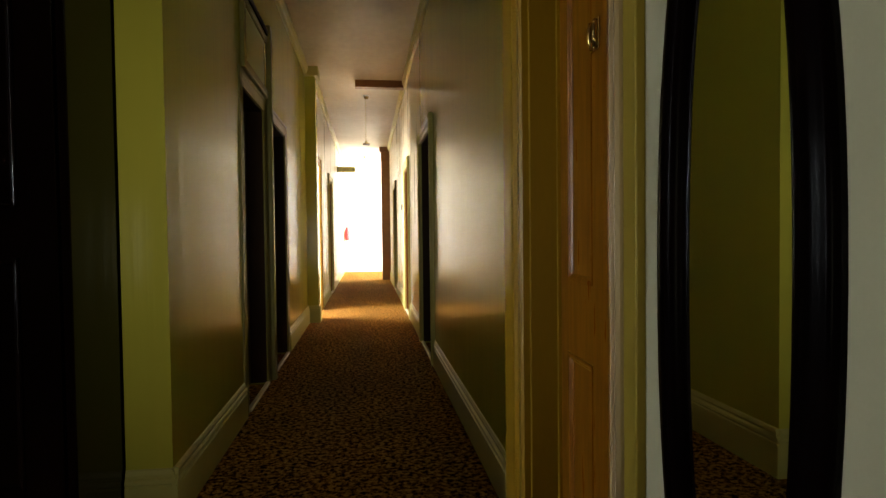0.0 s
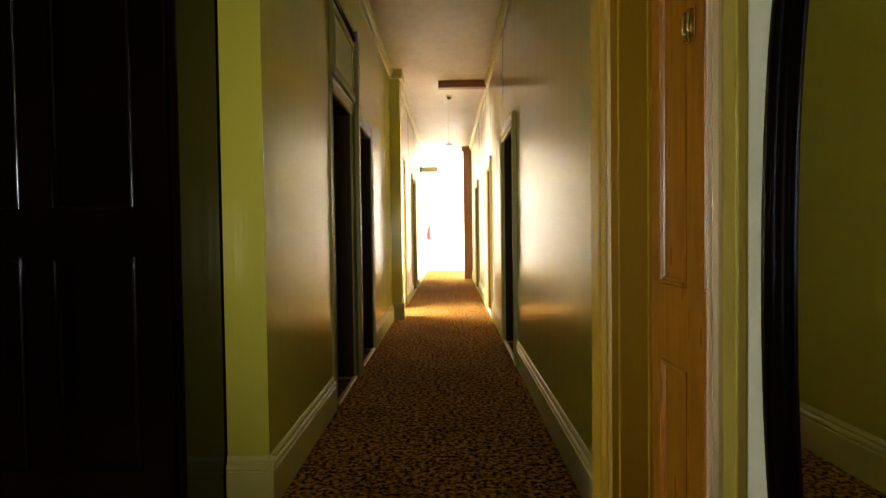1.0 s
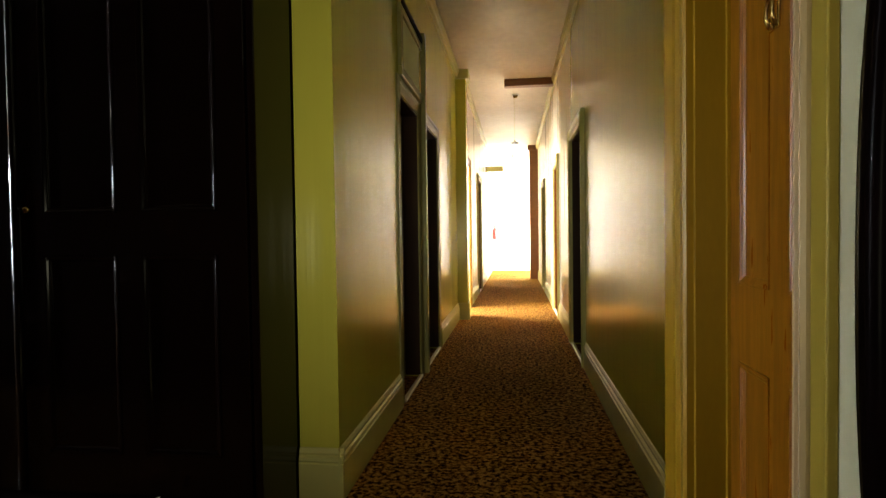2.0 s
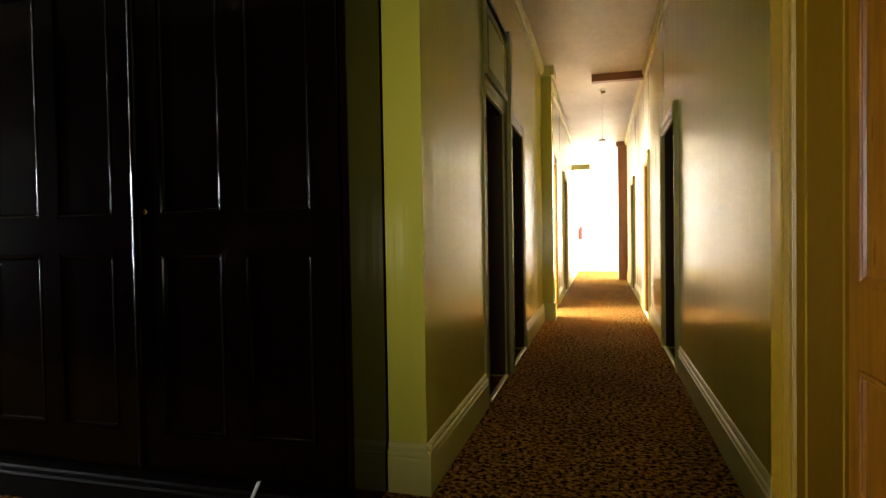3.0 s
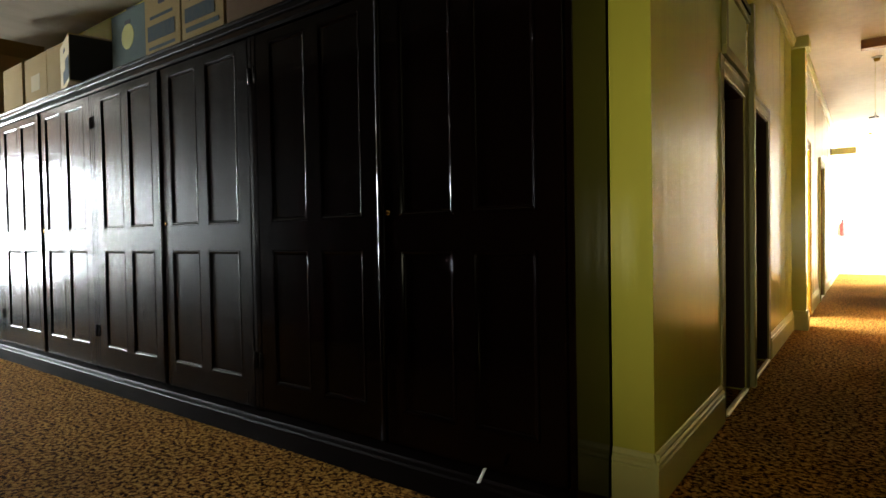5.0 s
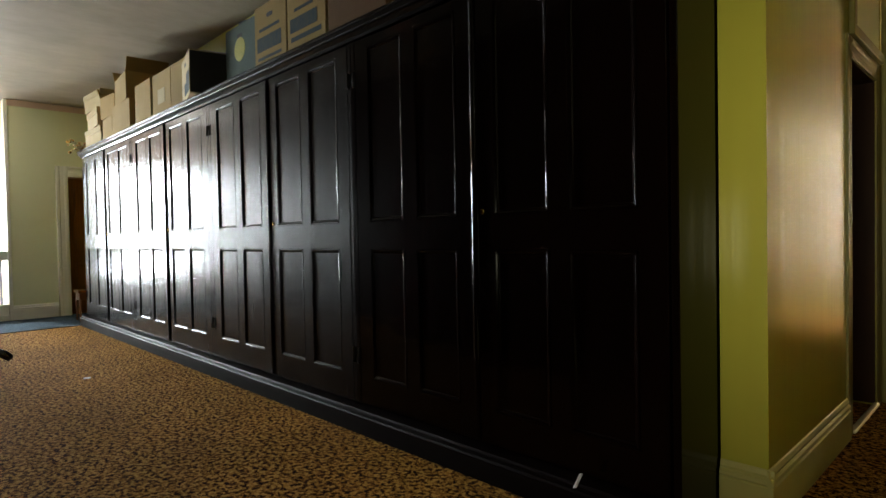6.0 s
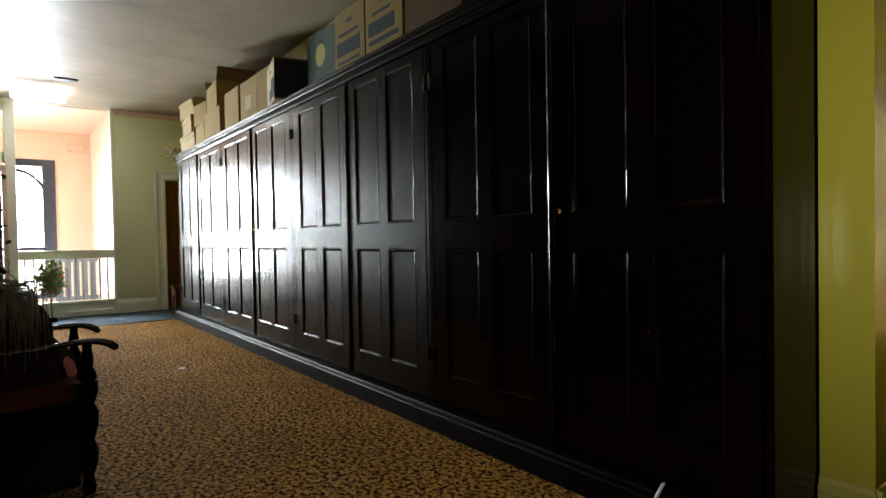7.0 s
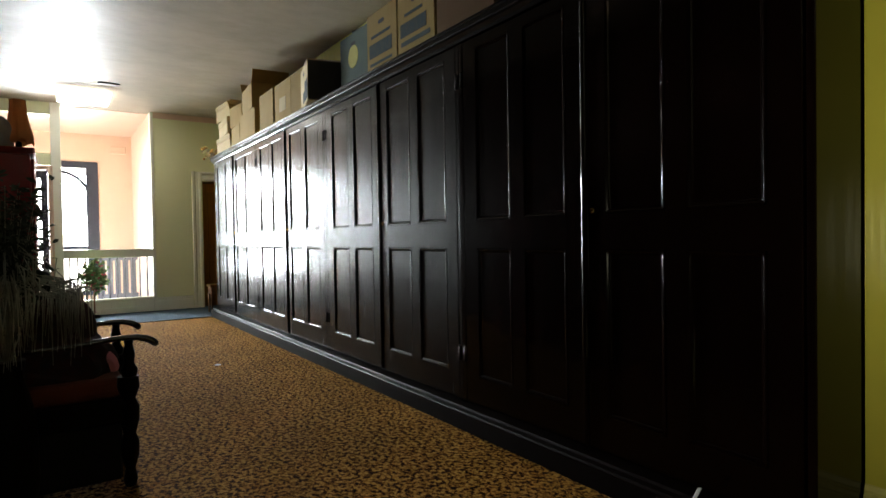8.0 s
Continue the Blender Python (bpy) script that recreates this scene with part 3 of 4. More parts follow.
def carton(x0, x1, y0, y1, h, mat, label, turn=0.0, z0=TOP, open_top=False, lid=None, hole=False, group="boxes on the cupboards"):
    cx, cy = (x0 + x1) / 2, (y0 + y1) / 2
    c = thing("cardboard_box", (cx, cy, z0), label, "box", group)
    t = 0.004
    b = bmesh.new()
    bx(b, x0, x1, y0, y0 + t, z0, z0 + h, 0.001)
    bx(b, x0, x1, y1 - t, y1, z0, z0 + h, 0.001)
    bx(b, x0, x0 + t, y0 + t, y1 - t, z0, z0 + h)
    bx(b, x1 - t, x1, y0 + t, y1 - t, z0, z0 + h)
    bx(b, x0 + t, x1 - t, y0 + t, y1 - t, z0, z0 + t)
    part("carton", b, mat, c)
    if open_top:
        for xa, s in ((x0, -1), (x1, 1)):
            part("flap", sweep(bmesh.new(), [(0, 0), (s * 0.09, 0.13), (s * 0.094, 0.127), (s * 0.004, 0)], (xa, y0, z0 + h), (xa, y1, z0 + h), (1, 0, 0), Z), mat, c)
    else:
        f = bmesh.new()
        bx(f, x0, x1, y0, cy - 0.002, z0 + h, z0 + h + t, 0.001)
        bx(f, x0, x1, cy + 0.002, y1, z0 + h, z0 + h + t, 0.001)
        part("flap", f, mat, c)
    if lid:
        l = bmesh.new()
        bx(l, x0 - 0.008, x1 + 0.008, y0 - 0.008, y1 + 0.008, z0 + h - 0.06, z0 + h + 0.012, 0.003)
        part("lid", l, lid, c)
    if hole:
        part("hand_hole", sweep(bmesh.new(), [(-0.045, 0), (-0.035, 0.014), (0.035, 0.014), (0.045, 0), (0.035, -0.014), (-0.035, -0.014)], (cx, y0 - 0.002, z0 + h * 0.8), (cx, y0 + 0.001, z0 + h * 0.8), (1, 0, 0), Z), M_BLACK, c, "dark hand hole")
    c.rotation_euler = (0, 0, radians(turn))
    return c


def print_bars(c, x0, x1, y, rows, mat):
    for za, zb, fa, fb in rows:
        part("print", box(x0 + (x1 - x0) * fa, x0 + (x1 - x0) * fb, y - 0.002, y, za, zb), mat, c)


FRONT = 1.95
b1 = carton(-3.05, -2.5, FRONT, 2.35, 0.4, M_CARD_DARK, "dark brown cardboard box on the cupboards")
b2 = carton(-3.53, -3.08, FRONT, 2.35, 0.42, M_CARD, "printed brown cardboard box with slate lettering", hole=True)
print_bars(b2, -3.53, -3.08, FRONT, [(TOP + 0.06, TOP + 0.09, 0.1, 0.9), (TOP + 0.12, TOP + 0.21, 0.08, 0.8), (TOP + 0.25, TOP + 0.27, 0.2, 0.7)], M_INK_BLUE)
b3 = carton(-3.99, -3.55, FRONT, 2.35, 0.42, M_CARD, "printed brown cardboard box with slate lettering", hole=True)
print_bars(b3, -3.99, -3.55, FRONT, [(TOP + 0.04, TOP + 0.06, 0.1, 0.85), (TOP + 0.1, TOP + 0.2, 0.08, 0.85), (TOP + 0.24, TOP + 0.26, 0.15, 0.8)], M_INK_BLUE)
b4 = carton(-4.52, -4.03, FRONT + 0.02, 2.35, 0.4, M_CARD_BLUE, "blue-grey printed fruit box with a yellow mark", hole=True)
part("flap", sweep(bmesh.new(), [(0, 0), (0.03, 0.1), (0.034, 0.099), (0.004, 0)], (-4.5, 2.1, TOP + 0.404), (-4.2, 2.15, TOP + 0.404), (0, -1, 0), Z), M_BLACK, b4, "dark raised flap")
spot = bmesh.new()
lathe(spot, [(0.09, 0), (0.085, 0.002)], (0, 0, 0), 18)
bmesh.ops.rotate(spot, verts=spot.verts, matrix=Matrix.Rotation(math.pi / 2, 3, "X"))
bmesh.ops.translate(spot, verts=spot.verts, vec=(-4.28, FRONT + 0.02, TOP + 0.22))
part("print", spot, M_INK_YELLOW, b4, "round yellow print")
b5 = carton(-5.39, -4.89, 1.9, 2.3, 0.36, M_CARD_PALE, "pale archive box with slate band, one side blacked for shade, askew", turn=-14, hole=True)
print_bars(b5, -5.39, -4.89, 1.9, [(TOP + 0.03, TOP + 0.13, 0.35, 0.98), (TOP + 0.13, TOP + 0.2, 0.6, 0.98)], M_INK_BLUE)
# Black panel stands in for shade on the side turned from the window
part("print", box(-4.889, -4.886, 1.905, 2.295, TOP + 0.01, TOP + 0.35), M_BLACK, b5, "black panel for the shaded side")
carton(-5.74, -5.42, FRONT + 0.03, 2.35, 0.42, M_CARD, "plain brown cardboard box on the cupboards", turn=2)
b6 = carton(-6.25, -5.76, FRONT + 0.03, 2.35, 0.42, M_CARD, "brown cardboard box with a faded printed square")
print_bars(b6, -6.25, -5.76, FRONT + 0.03, [(TOP + 0.12, TOP + 0.26, 0.3, 0.7)], M_CARD_PALE)
carton(-6.77, -6.29, FRONT + 0.02, 2.35, 0.42, M_CARD, "brown cardboard box on the cupboards")
carton(-7.54, -6.9, FRONT, 2.4, 0.33, M_CARD, "brown cardboard box carrying another", open_top=False)
carton(-7.53, -6.93, FRONT + 0.01, 2.38, 0.3, M_CARD, "open cardboard box with raised flaps, stacked on another", z0=TOP + 0.336, open_top=True, turn=-5)
for k in range(3):
    carton(-8.76 + 0.01 * k, -8.1, FRONT + 0.01, 2.35, 0.21, M_CARD_PALE, "cream lidded document box in a stack of three", z0=TOP + 0.226 * k, lid=M_CARD_PALE, turn=(1.5, -4, 3)[k], group="stacked document boxes")
for k in range(2):
    carton(-8.04, -7.6, FRONT + 0.02, 2.35, 0.26, M_CARD, "small brown carton stacked at the cupboard end", z0=TOP + 0.266 * k, open_top=(k == 1), turn=(-2, 5)[k], group="stacked document boxes")

# dried flower spray over the end of the cornice
rng = random.Random(3)
fl = thing("dried_flowers", (-9.0, 1.93, TOP), "spray of golden dried flowers on the cupboard end", "flowers")
st, hd = bmesh.new(), bmesh.new()
for k in range(26):
    p = Vector((-9.0, 1.93, TOP + 0.02))
    q = p + Vector((rng.uniform(-0.32, 0.02), rng.uniform(-0.1, 0.12), rng.uniform(-0.03, 0.16)))
    tube(st, [p, p.lerp(q, 0.5) + Vector((0, 0, 0.03)), q], 0.002, 4)
    bmesh.ops.create_icosphere(hd, subdivisions=1, radius=rng.uniform(0.012, 0.024), matrix=Matrix.Translation(q))
tagged(part("stem", st, M_STRAW, fl), kind="stuff")
tagged(part("flower_head", hd, M_BRASS, fl, "golden dried flower heads"), kind="stuff")


# --- doors ---
def doorway(name, plane, out, ya, yb, z1, trim_mat, label, w=0.105, d=1.0, near_mat=None, near_w=None):
    o = thing(name, (plane, (ya + yb) / 2, 0), label, "door frame", kind="structure")
    casing(o, plane, out, ya, yb, z1, trim_mat, w, d, near_mat=near_mat, near_w=near_w)
    return o


# pine door beside the mirror
d = doorway("door_1", XN, -1, 1.19, 1.91, 2.06, M_TRIM_TAN, "varnished orange pine door, closed, in a tan painted frame", 0.1, 1.1, M_TRIM_PINK, 0.052)
part("backband", box(XN - 0.022, XN, 1.078, 1.136, 0, 2.16, 0.004, 2), M_TRIM_OCHRE, d)
part("backband", box(XN - 0.034, XN, 2.012, 2.14, 0, 2.16, 0.008, 2), M_TRIM_TAN, d)
jamb = bmesh.new()
bx(jamb, XN, XN + 0.25, 1.89, 1.91, 0, 2.06)
bx(jamb, XN, XN + 0.25, 1.19, 1.21, 0, 2.06)
bx(jamb, XN, XN + 0.25, 1.21, 1.89, 2.04, 2.06)
bx(jamb, XN + 0.09, XN + 0.1, 1.875, 1.89, 0, 2.04)
part("jamb", jamb, M_TRIM_TAN, d)
leaf = panelled(d, framed((XN + 0.1, 1.212, 0), (0, 1, 0), (-1, 0, 0)), 0.676, 0.008, 2.038, 2, [(0.22, 0.71), (0.945, 1.86)], M_PINE, 0.04, 0.08, 0.11, "leaf", bead=0.024)
for k in range(2):
    yy = 1.585 - 0.034 * k
    n = tube(bmesh.new(), [(XN + 0.092, yy, 1.618), (XN + 0.088, yy, 1.638), (XN + 0.088, yy, 1.678), (XN + 0.092, yy, 1.693)], [0.006, 0.009, 0.009, 0.006], 10)
    bx(n, XN + 0.094, XN + 0.1, yy - 0.012, yy + 0.012, 1.61, 1.7, 0.002)
    part("number_bar", n, M_BRASS, leaf, "polished brass bar")
kn = bmesh.new()
lathe(kn, [(0.022, 0), (0.022, 0.006), (0.009, 0.01), (0.009, 0.035), (0.022, 0.045), (0.026, 0.058), (0.018, 0.07)], (0, 0, 0), 14)
bmesh.ops.rotate(kn, verts=kn.verts, matrix=Matrix.Rotation(-math.pi / 2, 3, "Y"))
bmesh.ops.translate(kn, verts=kn.verts, vec=(XN + 0.1, 1.27, 0.83))
part("knob", kn, M_BLACKWOOD, leaf, "dark door knob")

# corridor doorways with their leaves
def side_door(name, plane, out, ya, yb, z1, leaf_mat, trim_mat, label, knob=None, sill=True, d=1.0, w=0.105):
    o = doorway(name, plane, out, ya, yb, z1, trim_mat, label, w, d)
    back = plane - out * 0.12
    lf = panelled(o, framed((back, ya + 0.004, 0), (0, 1, 0), (out, 0, 0)), yb - ya - 0.008, 0.006, z1 - 0.004, 2, [(0.25, 0.8), (1.0, z1 - 0.15)], leaf_mat, 0.04, 0.1, 0.1)
    xa, xb = sorted((plane - out * 0.118, plane - out * 0.002))
    for ja, jb in ((ya, ya + 0.012), (yb - 0.012, yb)):
        part("lining", box(xa, xb, ja, jb, 0.013, z1), leaf_mat, o)
    part("lining", box(xa, xb, ya + 0.012, yb - 0.012, z1 - 0.012, z1), leaf_mat, o)
    if knob:
        k = bmesh.new()
        lathe(k, [(0.024, 0), (0.022, 0.008), (0.01, 0.012), (0.01, 0.04), (0.024, 0.05), (0.027, 0.062), (0.016, 0.076)], (0, 0, 0), 14)
        bmesh.ops.rotate(k, verts=k.verts, matrix=Matrix.Rotation(out * math.pi / 2, 3, "Y"))
        bmesh.ops.translate(k, verts=k.verts, vec=(back, knob, 0.92))
        part("knob", k, M_CHINA, lf, "white china door knob")
    if sill:
        part("threshold", box(plane - out * 0.012, plane + out * 0.022, ya + 0.003, yb - 0.003, 0.0, 0.02, 0.006), M_STRIP_GLINT, o, "metal threshold strip, its glint given as pale colour")
    return o


dl1 = side_door("door_2", XL, 1, 3.7, 4.4, 2.02, M_DARKDOOR, M_TRIM_OLIVE, "dark brown door under a painted-over transom light", d=0.35)
side_door("door_3", XL, 1, 4.68, 5.5, 2.02, M_DARKDOOR, M_TRIM_OLIVE, "dark brown corridor door with a white china knob", knob=5.0, d=0.35)
tr = bmesh.new()
bx(tr, XL + 0.002, XL + 0.03, 3.66, 4.5, 2.13, 2.19, 0.004)
bx(tr, XL + 0.002, XL + 0.03, 3.66, 4.5, 2.54, 2.6, 0.004)
bx(tr, XL + 0.002, XL + 0.03, 3.66, 3.72, 2.19, 2.54, 0.004)
part("transom_frame", tr, M_TRIM_OLIVE, dl1)
part("transom_panel", box(XL + 0.002, XL + 0.012, 3.72, 4.44, 2.19, 2.54), M_WALL_PALE, dl1, "painted-over transom panel")
part("post", box(XL + 0.013, XL + 0.05, 4.5, 4.565, 0, 2.68, 0.006), M_TRIM_OLIVE, dl1, "olive post beside the transom")
part("transom_bead", box(XL + 0.03, XL + 0.042, 3.66, 4.45, 2.58, 2.62), M_BLACKWOOD, dl1, "dark top bead of the transom")
d4 = doorway("door_4", XL + 0.06, 1, 7.8, 8.6, 2.1, M_TRIM_TAN, "tan framed doorway standing open to a sunlit room")
panelled(d4, framed((XL - 0.19, 8.56, 0), (-1, 0, 0), (0, -1, 0)), 0.78, 0.006, 2.09, 2, [(0.25, 0.8), (1.0, 1.95)], M_PINE)
struct("room_wall", wall_y(bmesh.new(), -2.6, -2.4, 7.0, 9.4, H, [(7.5, 8.9, 0.7, 2.3)]), M_WHITE_WALL, "white wall of the side room with a window", "wall")
struct("room_wall_south", wall_x(bmesh.new(), -2.4, XL - 0.17, 7.0, 7.2, H), M_WHITE_WALL, "white wall of the side room", "wall")
struct("room_wall_north", wall_x(bmesh.new(), -2.4, XL - 0.17, 9.2, 9.4, H), M_WHITE_WALL, "white wall of the side room", "wall")
struct("room_floor", box(-2.4, XL - 0.17, 7.2, 9.2, -0.1, 0.003), M_CARPET, "flecked carpet of the side room", "carpet")
side_door("door_5", XL + 0.06, 1, 10.6, 11.4, 2.1, M_PINE, M_TRIM, "pine corridor door towards the lobby")
side_door("door_6", XR, -1, 4.87, 5.8, 2.0, M_DARKDOOR, M_TRIM, "dark corridor door in a cream moulded frame")
side_door("door_7", XR, -1, 7.55, 8.35, 2.0, M_PINE, M_TRIM, "orange pine corridor door in a cream frame")
side_door("door_8", XR, -1, 10.9, 11.7, 2.0, M_DARKDOOR, M_TRIM, "dark corridor door near the lobby")
df = side_door("door_9", FX, 1, 2.07, 2.87, 2.12, M_PINE, M_TRIM_WHITE, "brown pine door in a white moulded frame", sill=False, w=0.16)

# --- mirror ---
def ellipse(a, b, n, p=2.0):
    out = []
    for k in range(n):
        c, s = math.cos(k * math.tau / n), math.sin(k * math.tau / n)
        out.append((a * math.copysign(abs(c) ** (2 / p), c), b * math.copysign(abs(s) ** (2 / p), s)))
    return out


MC = (XN, 0.794, 1.033)
mir = thing("oval_mirror", MC, "tall oval mirror in a wide black lacquered frame on the wall", "mirror")
fm = bmesh.new()
rings = []
for grow, dep in ((0.0, 0.0), (0.0, -0.018), (-0.006, -0.025), (-0.013, -0.024), (-0.017, -0.029), (-0.026, -0.0305), (-0.045, -0.031), (-0.054, -0.028), (-0.06, -0.018), (-0.062, -0.006), (-0.062, 0.0)):
    rings.append([fm.verts.new((MC[0] + dep, MC[1] + u, MC[2] + v)) for u, v in ellipse(0.2 + grow, 0.745 + grow, 64, 2.2)])
for r0, r1 in zip(rings, rings[1:] + rings[:1]):
    for k in range(64):
        fm.faces.new((r0[k], r0[(k + 1) % 64], r1[(k + 1) % 64], r1[k])).smooth = True
part("frame", fm, M_BLACKFRAME, mir)
gl = bmesh.new()
gv = [gl.verts.new((MC[0] - 0.008, MC[1] + u, MC[2] + v)) for u, v in ellipse(0.14, 0.685, 64, 2.2)]
gw = [gl.verts.new((MC[0] - 0.002, MC[1] + u, MC[2] + v)) for u, v in ellipse(0.14, 0.685, 64, 2.2)]
gl.faces.new(gv)
gl.faces.new(gw[::-1])
for k in range(64):
    gl.faces.new((gv[k], gv[(k + 1) % 64], gw[(k + 1) % 64], gw[k]))
bmesh.ops.rotate(gl, verts=gl.verts, cent=MC, matrix=Matrix.Rotation(radians(0.5), 3, "Z"))
part("mirror_glass", gl, M_MIRROR, mir, "dim silvered glass")

# --- corridor fittings ---
solo("ceiling_beam", box(-0.14, 0.54, 7.95, 8.07, 3.1, 3.199, 0.006), M_BROWN, (0.16, 8.06, 3.2), "short brown timber batten fixed under the ceiling", "batten")
def detector(x, y):
    s = thing("smoke_detector", (x, y, 3.2), "small round smoke detector on the ceiling", "smoke detector", "smoke detectors")
    part("base", lathe(bmesh.new(), [(0.05, 3.18), (0.055, 3.199)], (x, y, 0), 18), M_CHINA, s)
    part("housing", lathe(bmesh.new(), [(0.015, 3.145), (0.03, 3.15), (0.036, 3.18)], (x, y, 0), 18), M_TRIM_TAN, s)
detector(0.01, 8.85)
detector(-0.05, 15.6)
pc = thing("pull_cord", (-0.005, 8.95, 3.2), "thin pale cord hanging from the corridor ceiling with a small weight", "cord")
part("cord", tube(bmesh.new(), [(-0.005, 8.95, 3.199), (-0.007, 8.95, 2.9), (-0.005, 8.95, 2.53)], 0.0022, 6), M_TRIM, pc)
part("weight", lathe(bmesh.new(), [(0.006, 2.49), (0.014, 2.5), (0.012, 2.52), (0.004, 2.535)], (-0.005, 8.95, 0), 10), M_CHINA, pc)
vt = thing("ceiling_vent", (0.0, 13.6, 3.2), "small dark vent on the corridor ceiling", "vent")
part("frame", box(-0.08, 0.08, 13.5, 13.7, 3.18, 3.199, 0.004), M_GREYFRAME, vt)
ex = thing("fire_extinguisher", (-0.6, 17.12, 0.93), "red fire extinguisher hung on the white end wall", "fire extinguisher")
part("cylinder", lathe(bmesh.new(), [(0.05, 0.93), (0.055, 0.96), (0.055, 1.22), (0.035, 1.26), (0.02, 1.28)], (-0.6, 17.12, 0), 16), M_RED_SHINY, ex)
part("valve", box(-0.63, -0.57, 17.1, 17.14, 1.28, 1.33, 0.006), M_BLACK, ex)
part("bracket", box(-0.62, -0.58, 17.17, 17.2, 1.0, 1.2), M_IRON, ex)
sg = thing("sign_board", (-0.694, 13.9, 2.6), "tan board projecting from the corridor wall below the ceiling", "sign")
part("board", box(-0.69, -0.27, 13.88, 13.91, 2.58, 2.71, 0.004), M_TRIM, sg)
part("bracket", box(-0.694, -0.68, 13.86, 13.93, 2.56, 2.73, 0.003), M_IRON, sg)
sw = thing("wall_bell", (XR, 8.75, 1.5), "small dark bell push on the corridor wall", "switch")
part("plate", box(XR - 0.03, XR, 8.72, 8.8, 1.47, 1.55, 0.004), M_BLACK, sw)
nw = thing("lobby_window", (2.71, 16.25, 0.55), "tall white lobby window full of daylight", "window", kind="structure")
fr = bmesh.new()
for ya, yb, za, zb in ((14.6, 14.67, 0.4, 2.95), (16.93, 17.0, 0.4, 2.95), (14.67, 16.93, 0.4, 0.47), (14.67, 16.93, 2.88, 2.95), (14.67, 16.93, 1.72, 1.78)):
    bx(fr, 2.68, 2.74, ya, yb, za, zb, 0.004)
part("window_frame", fr, M_TRIM_WHITE, nw)

# --- west end of the hall: balustraded opening, glazed door, arched window ---
op = thing("balustrade_opening", (FX, 0.67, 0), "pale green opening with a low balustrade to the stairs", "balustrade", kind="structure")
part("post", box(FX - 0.15, FX + 0.03, -0.03, 0.1, 0, 3.2, 0.006), M_TRIM_WHITE, op)
part("post", box(FX - 0.15, FX + 0.02, 1.3, 1.345, 0, 3.2, 0.004), M_TRIM_WHITE, op)
part("rail", box(FX - 0.12, FX + 0.02, 0.102, 1.298, 0.88, 1.01, 0.008, 2), M_TRIM_WHITE, op)
low = bmesh.new()
bx(low, FX - 0.1, FX, 0.102, 1.298, 0.004, 0.24, 0.004)
bx(low, FX, FX + 0.014, 0.102, 1.298, 0.004, 0.09, 0.004)
bx(low, FX, FX + 0.012, 0.102, 1.298, 0.2, 0.24, 0.004)
bx(low, FX, FX + 0.01, 0.102, 0.16, 0.09, 0.2, 0.003)
bx(low, FX, FX + 0.01, 0.7, 0.76, 0.09, 0.2, 0.003)
part("lower_panel", low, M_TRIM_WHITE, op)
for k in range(11):
    y = 0.17 + k * 0.105
    part("baluster", lathe(bmesh.new(), [(0.011, 0.24), (0.013, 0.3), (0.008, 0.4), (0.013, 0.56), (0.008, 0.72), (0.012, 0.84), (0.012, 0.88)], (FX - 0.06, y, 0), 8), M_SLATE_SLAT, op)
sc = thing("stair_gate", (-11.7, 0.85, 0.004), "grey slatted stair gate behind the balustrade", "gate")
for k in range(5):
    part("slat", box(-11.71, -11.69, 0.62 + k * 0.12, 0.71 + k * 0.12, 0.004, 0.98, 0.003), M_SLATE_SLAT, sc)
part("rail", box(-11.69, -11.66, 0.6, 1.22, 0.8, 0.87, 0.003), M_SLATE_SLAT, sc)
part("rail", box(-11.69, -11.66, 0.6, 1.22, 0.15, 0.22, 0.003), M_SLATE_SLAT, sc)

gd = thing("door_10", (FX, -0.32, 0), "dark grey glazed door in a peach painted frame", "door", kind="structure")
casing(gd, FX, 1, -0.62, -0.07, 2.2, M_PEACH, 0.06, 1.0)
lf = bmesh.new()
for ya, yb, za, zb in ((-0.615, -0.5, 0.01, 2.195), (-0.16, -0.075, 0.01, 2.195), (-0.5, -0.16, 0.01, 0.3), (-0.5, -0.16, 0.62, 0.72), (-0.5, -0.16, 1.0, 1.1), (-0.5, -0.16, 1.5, 1.58), (-0.5, -0.16, 2.08, 2.195)):
    bx(lf, FX - 0.1, FX - 0.06, ya, yb, za, zb, 0.003)
lfo = part("leaf", lf, M_GREYFRAME, gd)
for za, zb in ((0.3, 0.62), (0.72, 1.0), (1.1, 1.5), (1.58, 2.08)):
    pn = part("pane", box(FX - 0.083, FX - 0.078, -0.5, -0.16, za, zb), M_GLASS, lfo, "clear glass pane")
    pn.visible_shadow = False

aw = thing("arched_window", (-13.0, 0.05, 1.0), "dark grey window frame with an arched light, glaring with daylight", "window", kind="structure")
fb = bmesh.new()
Y0, Y1, ZB, ZT, R = -0.62, 0.72, 1.0, 2.66, 0.5
yc = 0.05
n = 24
arc = [(yc + R * math.cos(math.pi * k / n), 1.94 + R * math.sin(math.pi * k / n)) for k in range(n + 1)]
for k in range(n):
    (ya, za), (yb, zb) = arc[k], arc[k + 1]
    vs = [fb.verts.new((-13.04, *p)) for p in ((ya, za), (yb, zb), (yc + (yb - yc) * 1.1, 1.94 + (zb - 1.94) * 1.1), (yc + (ya - yc) * 1.1, 1.94 + (za - 1.94) * 1.1))]
    f = fb.faces.new(vs)
    g = bmesh.ops.extrude_face_region(fb, geom=[f])
    bmesh.ops.translate(fb, verts=[v for v in g["geom"] if isinstance(v, bmesh.types.BMVert)], vec=(0.07, 0, 0))
